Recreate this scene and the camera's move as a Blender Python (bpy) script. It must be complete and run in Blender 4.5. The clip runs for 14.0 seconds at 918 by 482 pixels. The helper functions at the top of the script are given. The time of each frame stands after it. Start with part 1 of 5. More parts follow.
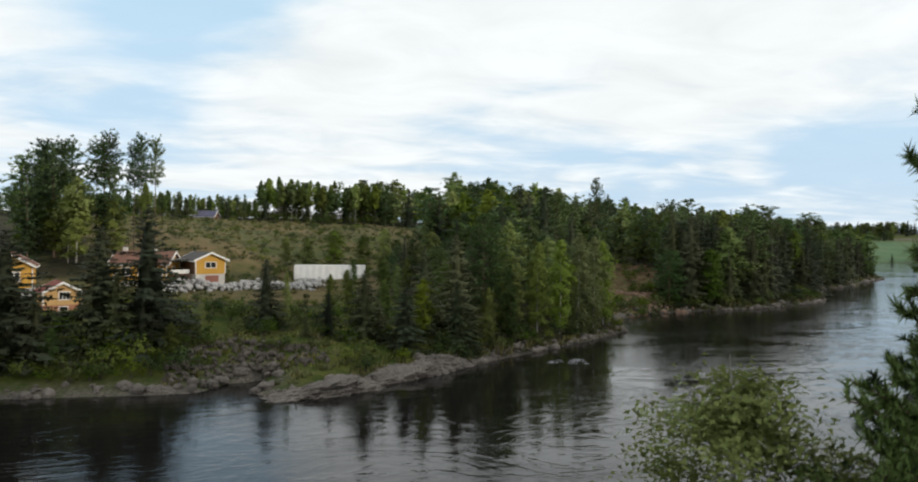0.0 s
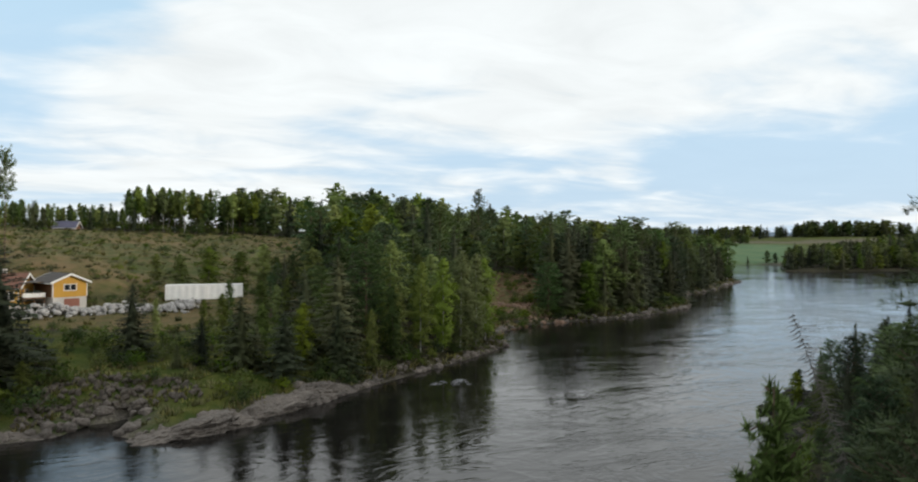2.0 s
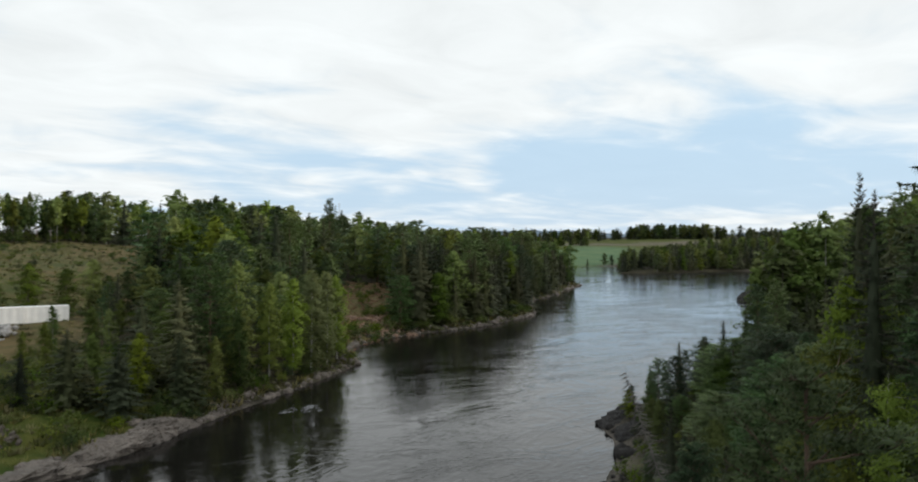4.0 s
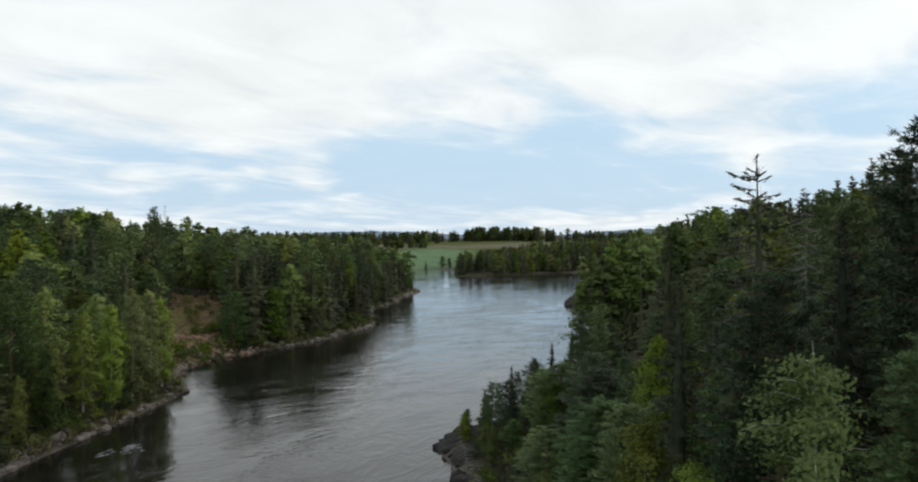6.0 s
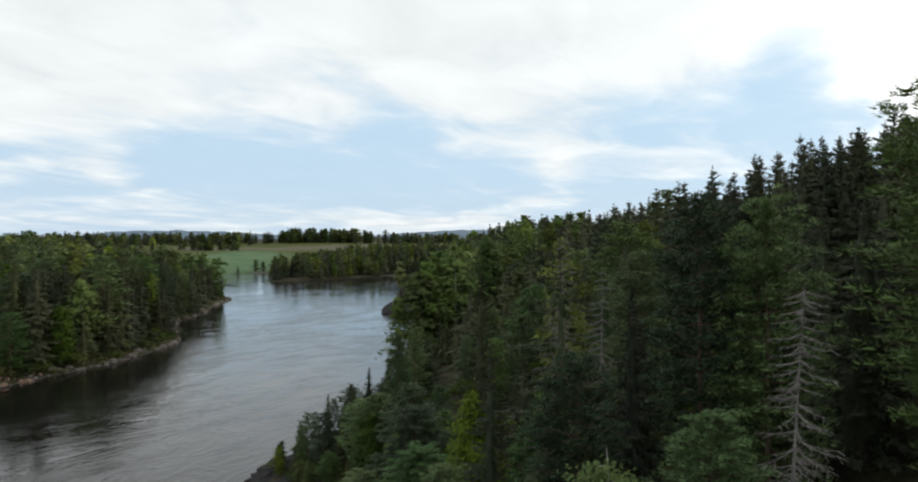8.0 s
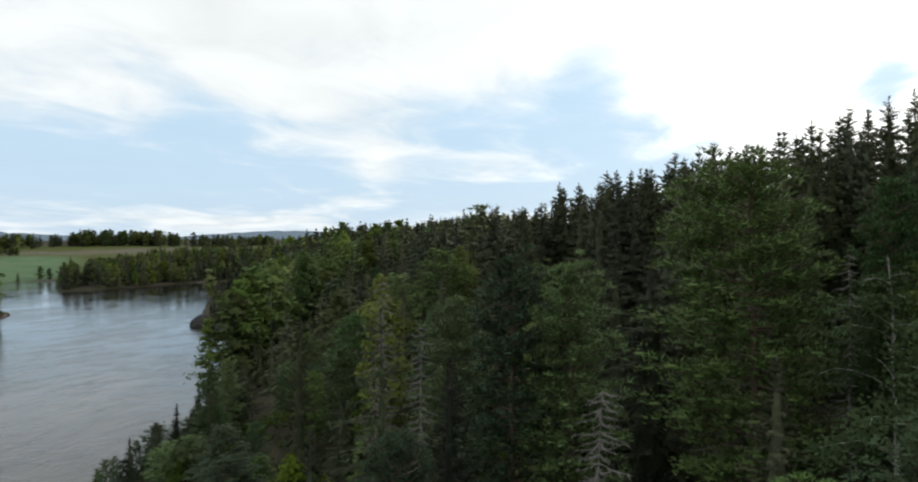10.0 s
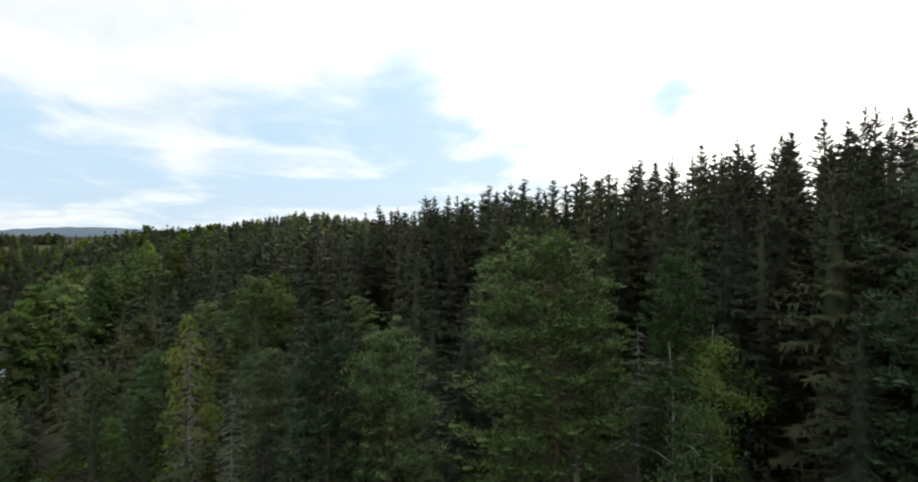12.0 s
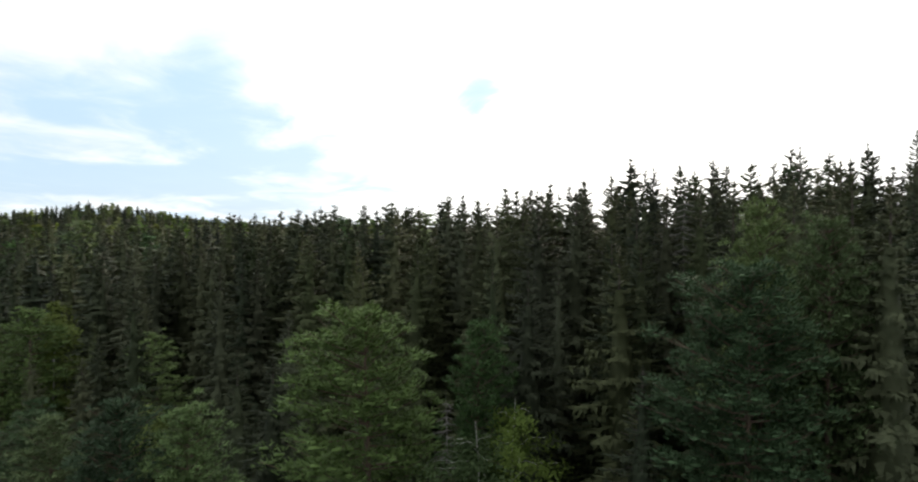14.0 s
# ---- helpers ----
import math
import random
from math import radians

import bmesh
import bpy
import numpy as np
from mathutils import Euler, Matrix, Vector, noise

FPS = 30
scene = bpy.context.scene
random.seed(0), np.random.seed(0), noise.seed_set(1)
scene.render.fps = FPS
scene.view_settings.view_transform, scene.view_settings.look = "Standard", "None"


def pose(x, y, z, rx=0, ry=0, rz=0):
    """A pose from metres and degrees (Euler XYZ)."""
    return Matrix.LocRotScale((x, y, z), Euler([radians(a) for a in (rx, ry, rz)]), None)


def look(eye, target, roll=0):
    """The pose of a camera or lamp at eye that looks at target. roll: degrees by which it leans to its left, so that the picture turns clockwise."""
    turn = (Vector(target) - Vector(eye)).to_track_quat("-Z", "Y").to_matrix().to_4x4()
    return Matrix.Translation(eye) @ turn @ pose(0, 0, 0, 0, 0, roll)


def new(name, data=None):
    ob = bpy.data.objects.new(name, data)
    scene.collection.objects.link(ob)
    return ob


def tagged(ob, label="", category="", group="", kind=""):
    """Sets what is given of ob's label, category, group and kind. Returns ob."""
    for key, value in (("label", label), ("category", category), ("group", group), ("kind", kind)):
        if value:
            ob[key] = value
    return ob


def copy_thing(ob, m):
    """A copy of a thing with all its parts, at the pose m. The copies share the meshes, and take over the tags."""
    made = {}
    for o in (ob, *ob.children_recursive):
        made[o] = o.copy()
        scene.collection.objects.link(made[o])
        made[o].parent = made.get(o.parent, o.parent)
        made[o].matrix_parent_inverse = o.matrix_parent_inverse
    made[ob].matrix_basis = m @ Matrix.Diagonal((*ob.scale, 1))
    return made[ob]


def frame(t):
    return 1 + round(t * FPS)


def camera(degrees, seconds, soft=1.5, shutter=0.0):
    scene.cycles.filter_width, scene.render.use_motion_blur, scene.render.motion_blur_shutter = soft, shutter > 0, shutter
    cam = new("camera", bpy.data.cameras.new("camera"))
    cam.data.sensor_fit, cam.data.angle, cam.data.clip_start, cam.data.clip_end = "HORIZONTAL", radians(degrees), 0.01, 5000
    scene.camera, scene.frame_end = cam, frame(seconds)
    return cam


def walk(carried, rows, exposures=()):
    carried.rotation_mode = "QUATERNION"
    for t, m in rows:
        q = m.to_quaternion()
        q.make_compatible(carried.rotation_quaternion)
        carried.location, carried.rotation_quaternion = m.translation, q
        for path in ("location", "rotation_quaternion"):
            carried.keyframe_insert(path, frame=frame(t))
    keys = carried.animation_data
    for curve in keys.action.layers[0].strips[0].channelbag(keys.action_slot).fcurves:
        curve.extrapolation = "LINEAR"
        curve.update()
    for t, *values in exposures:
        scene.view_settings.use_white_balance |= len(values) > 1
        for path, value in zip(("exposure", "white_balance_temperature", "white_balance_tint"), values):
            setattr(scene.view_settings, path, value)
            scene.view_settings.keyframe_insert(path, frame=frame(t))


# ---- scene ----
cam = camera(65.58, 14.0, soft=1.95, shutter=0.35)
# seconds, place, heading, tilt, roll
PATH = [
    (0, -3.99, -1.96, 13.68, -13.80, -0.06, -0.60),
    (0.5, -3.84, -1.82, 14.18, -15.97, 0.04, -0.46),
    (1, -3.71, -1.76, 14.69, -18.14, 0.15, -0.32),
    (1.5, -3.63, -1.75, 15.21, -20.34, 0.24, -0.20),
    (2, -3.58, -1.77, 15.79, -23.02, 0.30, -0.11),
    (2.5, -3.60, -1.85, 16.41, -25.87, 0.34, -0.06),
    (3, -3.68, -1.90, 17.04, -28.80, 0.35, -0.04),
    (5.5, -3.61, -2.11, 20.56, -44.37, 0.32, 0.17),
    (6, -3.59, -2.09, 21.25, -47.72, 0.32, 0.18),
    (6.5, -3.57, -2.08, 21.94, -51.38, 0.31, 0.18),
    (7, -3.58, -2.10, 22.64, -55.01, 0.30, 0.16),
    (7.5, -3.55, -2.11, 23.33, -58.68, 0.30, 0.13),
    (8, -3.54, -2.11, 24.02, -62.30, 0.27, 0.11),
    (10.5, -3.86, -2.10, 27.59, -80.46, 0.24, 0.25),
    (11, -3.89, -2.14, 28.40, -84.01, 0.18, 0.24),
    (11.5, -3.77, -2.22, 29.20, -87.49, 0.09, 0.21),
    (12, -3.71, -2.26, 30.01, -91.20, -0.01, 0.16),
    (12.5, -3.65, -2.32, 30.83, -94.91, -0.14, 0.09),
    (13, -3.65, -2.34, 31.66, -98.60, -0.30, 0.02),
    (13.5, -3.63, -2.29, 32.51, -102.39, -0.48, -0.03),
    (14, -3.63, -2.23, 33.37, -106.37, -0.67, -0.09),
]
walk(cam, [(t, pose(x, y, z, 90 + tilt, roll, heading)) for t, x, y, z, heading, tilt, roll in PATH], [(0, 0.0), (3, -0.02), (8, -0.04), (11, 0.04), (14, 0.12)])

# ---- light ----
SUN_AZ, SUN_EL = 122.0, 11.0
TO_SUN = Vector((math.sin(radians(SUN_AZ)) * math.cos(radians(SUN_EL)), math.cos(radians(SUN_AZ)) * math.cos(radians(SUN_EL)), math.sin(radians(SUN_EL))))


class Nodes:
    """A short way to write node trees."""

    def __init__(self, tree):
        self.tree = tree
        tree.nodes.clear()

    def add(self, kind, operation=""):
        n = self.tree.nodes.new(kind)
        if operation:
            n.operation = operation
        return n

    def put(self, socket, value):
        if isinstance(value, bpy.types.NodeSocket):
            self.tree.links.new(value, socket)
        elif isinstance(value, (tuple, list)) and len(value) == 3 and socket.type == "RGBA":
            socket.default_value = (*value, 1)
        else:
            socket.default_value = value

    def math(self, op, a, b=0.0, c=0.0):
        n = self.add("ShaderNodeMath", operation=op)
        for s, v in zip(n.inputs, (a, b, c)):
            self.put(s, v)
        return n.outputs[0]

    def vec(self, op, a, b=(0, 0, 0), out=0):
        n = self.add("ShaderNodeVectorMath", operation=op)
        self.put(n.inputs[0], a), self.put(n.inputs[1], b)
        return n.outputs[out]

    def noise(self, vector, scale, detail=3.0, rough=0.5, distort=0.0, out="Fac"):
        n = self.add("ShaderNodeTexNoise")
        self.put(n.inputs["Vector"], vector)
        n.inputs["Scale"].default_value, n.inputs["Detail"].default_value = scale, detail
        n.inputs["Roughness"].default_value, n.inputs["Distortion"].default_value = rough, distort
        return n.outputs[out]

    def span(self, value, a, b, c=0.0, d=1.0, smooth=False):
        n = self.add("ShaderNodeMapRange")
        n.interpolation_type = "SMOOTHSTEP" if smooth else "LINEAR"
        for s, v in zip(n.inputs, (value, a, b, c, d)):
            self.put(s, v)
        return n.outputs[0]

    def mix(self, fac, a, b, blend="MIX"):
        n = self.add("ShaderNodeMix")
        n.data_type, n.blend_type = "RGBA", blend
        self.put(n.inputs[0], fac), self.put(n.inputs[6], a), self.put(n.inputs[7], b)
        return n.outputs[2]


def build_world():
    world = bpy.data.worlds.new("sky")
    scene.world = world
    world.use_nodes = True
    n = Nodes(world.node_tree)
    way = n.add("ShaderNodeTexCoord").outputs["Generated"]
    sky = n.add("ShaderNodeTexSky")
    sky.sky_type, sky.sun_disc, sky.sun_elevation, sky.sun_rotation = "NISHITA", False, radians(SUN_EL), radians(SUN_AZ)
    sky.dust_density, sky.ozone_density, sky.air_density = 0.6, 3.0, 1.0
    clear = n.vec("MULTIPLY", sky.outputs[0], (0.15, 0.15, 0.15))
    sep = n.add("ShaderNodeSeparateXYZ")
    n.put(sep.inputs[0], way)
    up = n.math("MAXIMUM", sep.outputs[2], 0.0)
    den = n.math("ADD", up, 0.12)
    flat = n.add("ShaderNodeCombineXYZ")
    n.put(flat.inputs[0], n.math("DIVIDE", sep.outputs[0], den)), n.put(flat.inputs[1], n.math("DIVIDE", sep.outputs[1], den))
    turned = n.add("ShaderNodeMapping")
    n.put(turned.inputs[0], flat.outputs[0])
    turned.inputs["Rotation"].default_value[2] = radians(25)
    turned.inputs["Scale"].default_value = (1.0, 1.35, 1.0)
    turned.inputs["Location"].default_value = (2.3, 0.7, 0.0)
    high = n.noise(turned.outputs[0], 0.62, 6.0, 0.50, 0.6)
    fine = n.noise(turned.outputs[0], 1.9, 7.0, 0.55, 0.6)
    toward = n.math("MAXIMUM", n.vec("DOT_PRODUCT", way, tuple(TO_SUN), out=1), 0.0)

    def near_way(az, el, power):
        """1 towards that azimuth and elevation, falling off to the sides."""
        a, e = radians(az), radians(el)
        d = (math.sin(a) * math.cos(e), math.cos(a) * math.cos(e), math.sin(e))
        return n.math("POWER", n.math("MAXIMUM", n.vec("DOT_PRODUCT", way, d, out=1), 0.0), power)

    # thin high veil over the clear air, then the broken cloud sheet
    haze = n.mix(n.span(up, 0.0, 0.30), (0.55, 0.73, 0.93), (0.50, 0.76, 0.97))
    air = n.mix(0.88, clear, haze)
    cover = n.math("ADD", n.math("MULTIPLY", high, 0.70), n.math("MULTIPLY", fine, 0.30))
    cover = n.math("ADD", cover, n.math("MULTIPLY", n.math("POWER", toward, 16.0), 0.20))
    cover = n.math("ADD", cover, n.span(up, 0.13, 0.24, 0.0, 0.12, True))
    # the long blue opening low over the river, and smaller ones
    low = n.math("MULTIPLY", n.span(up, 0.015, 0.07, 0.25, 1.0, True), n.span(up, 0.13, 0.21, 1.0, 0.0, True))
    cover = n.math("SUBTRACT", cover, n.math("MULTIPLY", n.math("MULTIPLY", near_way(58, 0, 5.0), low), 0.10))
    for az, el, power, depth in ((-9, 20.0, 80, 0.32), (-9, 10.5, 900, 0.08), (44, 8.0, 160, 0.08), (88, 7.5, 220, 0.12), (76, 8.5, 900, 0.06), (87, 14.0, 900, 0.06), (70, 6.0, 1500, -0.12), (36, 6.2, 2500, -0.08), (5, 9.0, 60, -0.10)):
        cover = n.math("SUBTRACT", cover, n.math("MULTIPLY", near_way(az, el, power), depth))
    veil = n.span(cover, 0.37, 0.60, 0.16, 1.0, True)
    # two small ragged gaps beside the sun's glow
    for az, el in ((108, 10.6), (118.5, 9.4)):
        rag = n.math("ADD", near_way(az, el, 700), n.math("MULTIPLY", n.math("SUBTRACT", fine, 0.5), 1.8))
        veil = n.math("MULTIPLY", veil, n.span(rag, 0.45, 1.25, 1.0, 0.10, True))
    glow = n.math("POWER", toward, 8.0)
    bright = n.math("ADD", n.span(fine, 0.3, 0.7, 0.90, 1.04), n.math("MULTIPLY", glow, 0.8))
    cloud = n.mix(glow, (0.945, 0.99, 1.0), (1.0, 0.97, 0.92))
    scaled = n.add("ShaderNodeVectorMath", "SCALE")
    n.put(scaled.inputs[0], cloud), n.put(scaled.inputs[3], bright)
    back = n.add("ShaderNodeBackground")
    n.put(back.inputs[0], n.mix(veil, air, scaled.outputs[0]))
    back.inputs[1].default_value = 1.0
    n.put(n.add("ShaderNodeOutputWorld").inputs[0], back.outputs[0])


build_world()
sun = new("sun", bpy.data.lights.new("sun", "SUN"))
sun.data.energy, sun.data.angle, sun.data.color = 1.8, radians(10), (1.0, 0.88, 0.72)
sun.matrix_world = look(TO_SUN * 300, (0, 0, 0))


# ---- materials ----
def material(name, rough=0.8, metal=0.0):
    m = bpy.data.materials.new(name)
    m.use_nodes = True
    n = Nodes(m.node_tree)
    b = n.add("ShaderNodeBsdfPrincipled")
    b.inputs["Roughness"].default_value, b.inputs["Metallic"].default_value = rough, metal
    n.put(n.add("ShaderNodeOutputMaterial").inputs[0], b.outputs[0])
    return m, n, b


def bumped(n, b, height, strength, distance):
    k = n.add("ShaderNodeBump")
    k.inputs["Strength"].default_value, k.inputs["Distance"].default_value = strength, distance
    n.put(k.inputs["Height"], height), n.put(b.inputs["Normal"], k.outputs[0])


def grainy(name, a, b_, scale, rough=0.85, fine=8.0, bump=0.4, distance=0.05, metal=0.0, stretch=(1, 1, 1)):
    """Two colours mixed by a coarse and a fine noise, with relief."""
    m, n, b = material(name, rough, metal)
    co = n.vec("MULTIPLY", n.add("ShaderNodeTexCoord").outputs["Object"], stretch)
    c, f = n.noise(co, scale, 4.0), n.noise(co, scale * fine, 5.0, 0.65)
    fac = n.span(n.math("ADD", n.math("MULTIPLY", c, 0.6), n.math("MULTIPLY", f, 0.4)), 0.34, 0.66)
    tone = n.add("ShaderNodeObjectInfo").outputs["Random"]
    n.put(b.inputs["Base Color"], n.mix(n.math("MULTIPLY", tone, 0.35), n.mix(fac, a, b_), a))
    bumped(n, b, f, bump, distance)
    return m


def leafy(name, dark, light, through_=0.3, rough=0.65):
    """Leaves or needles: each spray its own tone, each tree its own hue."""
    m, n, b = material(name, rough)
    isle = n.add("ShaderNodeNewGeometry").outputs["Random Per Island"]
    mark = n.add("ShaderNodeAttribute")
    mark.attribute_name = "tone"
    tree = n.math("FRACT", n.math("ADD", n.add("ShaderNodeObjectInfo").outputs["Random"], mark.outputs["Fac"]))
    mixed = n.mix(n.math("ADD", n.math("MULTIPLY", isle, 0.15), n.math("MULTIPLY", tree, 0.85)), dark, light)
    hue = n.add("ShaderNodeHueSaturation")
    n.put(hue.inputs["Color"], mixed)
    n.put(hue.inputs["Hue"], n.span(tree, 0.0, 1.0, 0.515, 0.478))
    n.put(hue.inputs["Saturation"], n.span(n.math("FRACT", n.math("MULTIPLY", tree, 3.7)), 0.0, 1.0, 0.76, 1.12))
    n.put(hue.inputs["Value"], n.math("MULTIPLY", n.span(isle, 0.0, 1.0, 0.94, 1.06), n.span(n.math("FRACT", n.math("MULTIPLY", tree, 7.3)), 0.0, 1.0, 0.62, 1.38)))
    n.put(b.inputs["Base Color"], hue.outputs[0])
    b.inputs["Specular IOR Level"].default_value = 0.12
    tr = n.add("ShaderNodeBsdfTranslucent")
    n.put(tr.inputs[0], hue.outputs[0])
    mx = n.add("ShaderNodeMixShader")
    mx.inputs[0].default_value = through_
    n.put(mx.inputs[1], b.outputs[0]), n.put(mx.inputs[2], tr.outputs[0])
    n.put(n.tree.nodes["Material Output"].inputs[0], mx.outputs[0])
    return m


SPRUCE = leafy("spruce needles", (0.036, 0.047, 0.025), (0.094, 0.108, 0.052), 0.2)
PINE = leafy("pine needles", (0.048, 0.088, 0.036), (0.134, 0.208, 0.068), 0.22)
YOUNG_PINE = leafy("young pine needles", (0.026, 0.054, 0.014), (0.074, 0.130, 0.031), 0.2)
BIRCH = leafy("birch leaves", (0.075, 0.120, 0.029), (0.188, 0.248, 0.060), 0.35)
ALDER = leafy("alder leaves", (0.042, 0.072, 0.014), (0.110, 0.146, 0.026), 0.3)
SHRUB = leafy("shrub leaves", (0.026, 0.050, 0.008), (0.102, 0.146, 0.019), 0.28)
GRASS = leafy("grass blades", (0.090, 0.110, 0.030), (0.220, 0.200, 0.075), 0.3)
BARK = grainy("spruce bark", (0.050, 0.040, 0.033), (0.130, 0.105, 0.085), 3.0, bump=0.8, stretch=(1, 1, 0.3))
PINE_BARK = grainy("pine bark", (0.085, 0.058, 0.042), (0.175, 0.115, 0.080), 3.0, bump=0.8, stretch=(1, 1, 0.3))
BIRCH_BARK = grainy("birch bark", (0.18, 0.17, 0.15), (0.62, 0.60, 0.55), 2.2, bump=0.3, stretch=(1, 1, 2.5))
DEAD_WOOD = grainy("bare grey wood", (0.115, 0.104, 0.092), (0.250, 0.232, 0.212), 3.0, bump=0.5)
ROCK = grainy("river rock", (0.075, 0.064, 0.055), (0.290, 0.250, 0.215), 0.45, fine=7.0, bump=1.0, distance=0.4)
# wet stone, blackened further to hold the shade of the wooded bank
DARK_ROCK = grainy("wet rock with painted shade", (0.011, 0.010, 0.010), (0.036, 0.033, 0.030), 0.5, rough=0.95, bump=0.9, distance=0.25)
RUBBLE = grainy("quarried stone", (0.26, 0.25, 0.24), (0.50, 0.48, 0.46), 1.2, bump=0.6, distance=0.1)


def ground_material():
    m, n, b = material("ground", 0.95)
    co = n.add("ShaderNodeTexCoord").outputs["Object"]
    zone = n.add("ShaderNodeVertexColor")
    zone.layer_name = "zone"
    sep = n.add("ShaderNodeSeparateColor")
    n.put(sep.inputs[0], zone.outputs[0])
    big, mid, small = n.noise(co, 0.045, 5.0, 0.6), n.noise(co, 0.35, 6.0, 0.65, 0.5), n.noise(co, 3.0, 5.0, 0.7)
    wood = n.mix(n.span(mid, 0.35, 0.65), (0.018, 0.018, 0.010), (0.048, 0.042, 0.023))
    grass = n.mix(n.span(mid, 0.40, 0.60), (0.062, 0.090, 0.024), (0.135, 0.140, 0.045))
    bare = n.mix(n.span(n.math("ADD", n.math("MULTIPLY", big, 0.5), n.math("MULTIPLY", mid, 0.5)), 0.42, 0.60), (0.070, 0.084, 0.026), (0.175, 0.125, 0.062))
    bare = n.mix(n.span(small, 0.58, 0.80), bare, (0.25, 0.185, 0.110))
    # field green is tinted bluish to stand for the haze of distance
    field = n.mix(n.span(big, 0.35, 0.65), (0.075, 0.140, 0.070), (0.110, 0.165, 0.080))
    stone = n.mix(n.span(small, 0.35, 0.65), (0.050, 0.044, 0.038), (0.170, 0.150, 0.128))
    col = n.mix(n.span(n.math("ADD", big, n.math("MULTIPLY", mid, 0.4)), 0.76, 0.98), wood, grass)
    lush = n.mix(n.span(mid, 0.38, 0.62), (0.034, 0.056, 0.008), (0.092, 0.096, 0.020))
    col = n.mix(zone.outputs["Alpha"], col, lush)
    col = n.mix(sep.outputs[0], col, bare)
    col = n.mix(sep.outputs[1], col, field)
    col = n.mix(n.math("MULTIPLY", sep.outputs[2], n.span(mid, 0.35, 0.5)), col, stone)
    n.put(b.inputs["Base Color"], col)
    b.inputs["Specular IOR Level"].default_value = 0.15
    bumped(n, b, n.math("ADD", mid, n.math("MULTIPLY", small, 0.4)), 0.9, 0.5)
    return m


def water_material():
    m, n, b = material("river water", 0.06)
    co = n.add("ShaderNodeTexCoord").outputs["Object"]
    turn = n.add("ShaderNodeMapping")
    n.put(turn.inputs[0], co)
    turn.inputs["Rotation"].default_value[2] = radians(-38)
    turn.inputs["Scale"].default_value = (0.55, 1.0, 1.0)
    along = turn.outputs[0]
    swirl = n.noise(along, 0.055, 3.0, 0.55, 2.2)
    wave = n.noise(along, 0.55, 4.0, 0.55, 1.4)
    ripple = n.noise(along, 2.6, 3.0, 0.55, 0.5)
    patch = n.noise(along, 0.028, 3.0, 0.5, 1.6)
    rough_water = n.span(n.math("ADD", n.math("MULTIPLY", swirl, 0.45), n.math("MULTIPLY", patch, 0.55)), 0.42, 0.58, 0.0, 1.0, True)
    h = n.math("ADD", n.math("MULTIPLY", wave, n.span(rough_water, 0.0, 1.0, 0.30, 0.75)), n.math("MULTIPLY", n.math("MULTIPLY", ripple, 0.22), n.math("ADD", rough_water, 0.12)))
    h = n.math("ADD", h, n.math("MULTIPLY", swirl, 0.8))
    # eddy lines curl through the current
    eddy = n.math("ABSOLUTE", n.math("SUBTRACT", n.noise(along, 0.13, 4.0, 0.55, 3.2), 0.5))
    seam = n.span(eddy, 0.0, 0.09, 1.0, 0.0, True)
    h = n.math("ADD", h, n.math("MULTIPLY", seam, 0.20))
    # the wide pool by the far shore lies calm
    place = n.add("ShaderNodeSeparateXYZ")
    n.put(place.inputs[0], co)
    h = n.math("MULTIPLY", h, n.span(place.outputs[0], 120.0, 330.0, 1.0, 0.30))
    # and so does the slack water under the opposite bank
    off = n.math("SUBTRACT", n.math("MULTIPLY_ADD", place.outputs[0], 0.8, 60.0), place.outputs[1])
    h = n.math("MULTIPLY", h, n.span(off, 4.0, 42.0, 0.45, 1.0, True))
    n.put(b.inputs["Base Color"], n.mix(swirl, (0.006, 0.0055, 0.005), (0.012, 0.011, 0.010)))
    n.put(b.inputs["Roughness"], n.span(rough_water, 0.0, 1.0, 0.04, 0.14))
    n.put(b.inputs["Specular IOR Level"], n.span(rough_water, 0.0, 1.0, 0.70, 0.62))
    b.inputs["IOR"].default_value = 1.333
    bumped(n, b, h, 0.46, 0.17)
    return m


GROUND, WATER = ground_material(), water_material()


# ---- meshes ----
def part(name, bm, mat, parent=None, label=""):
    me = bpy.data.meshes.new(name)
    bm.to_mesh(me)
    bm.free()
    return part_mesh(name, me, mat, parent, label)


def part_mesh(name, me, mat, parent=None, label=""):
    if mat and not me.materials:
        me.materials.append(mat)
    ob = new(name, me)
    ob.parent = parent
    return tagged(ob, label)


def mesh_of(name, verts, faces, smooth=False):
    """faces: an array of quads (last index repeated for a triangle is not allowed) or a list of arrays."""
    me = bpy.data.meshes.new(name)
    faces = [np.asarray(f) for f in (faces if isinstance(faces, list) else [faces]) if len(f)]
    verts = np.asarray(verts, np.float32)
    loops = np.concatenate([f.ravel() for f in faces]).astype(np.int32)
    totals = np.concatenate([np.full(len(f), f.shape[1], np.int32) for f in faces])
    starts = np.concatenate([[0], np.cumsum(totals)[:-1]]).astype(np.int32)
    me.vertices.add(len(verts)), me.loops.add(len(loops)), me.polygons.add(len(totals))
    me.vertices.foreach_set("co", verts.ravel())
    me.loops.foreach_set("vertex_index", loops)
    me.polygons.foreach_set("loop_start", starts)
    me.polygons.foreach_set("loop_total", totals)
    if smooth:
        me.polygons.foreach_set("use_smooth", np.ones(len(totals), bool))
    me.update(calc_edges=True)
    return me


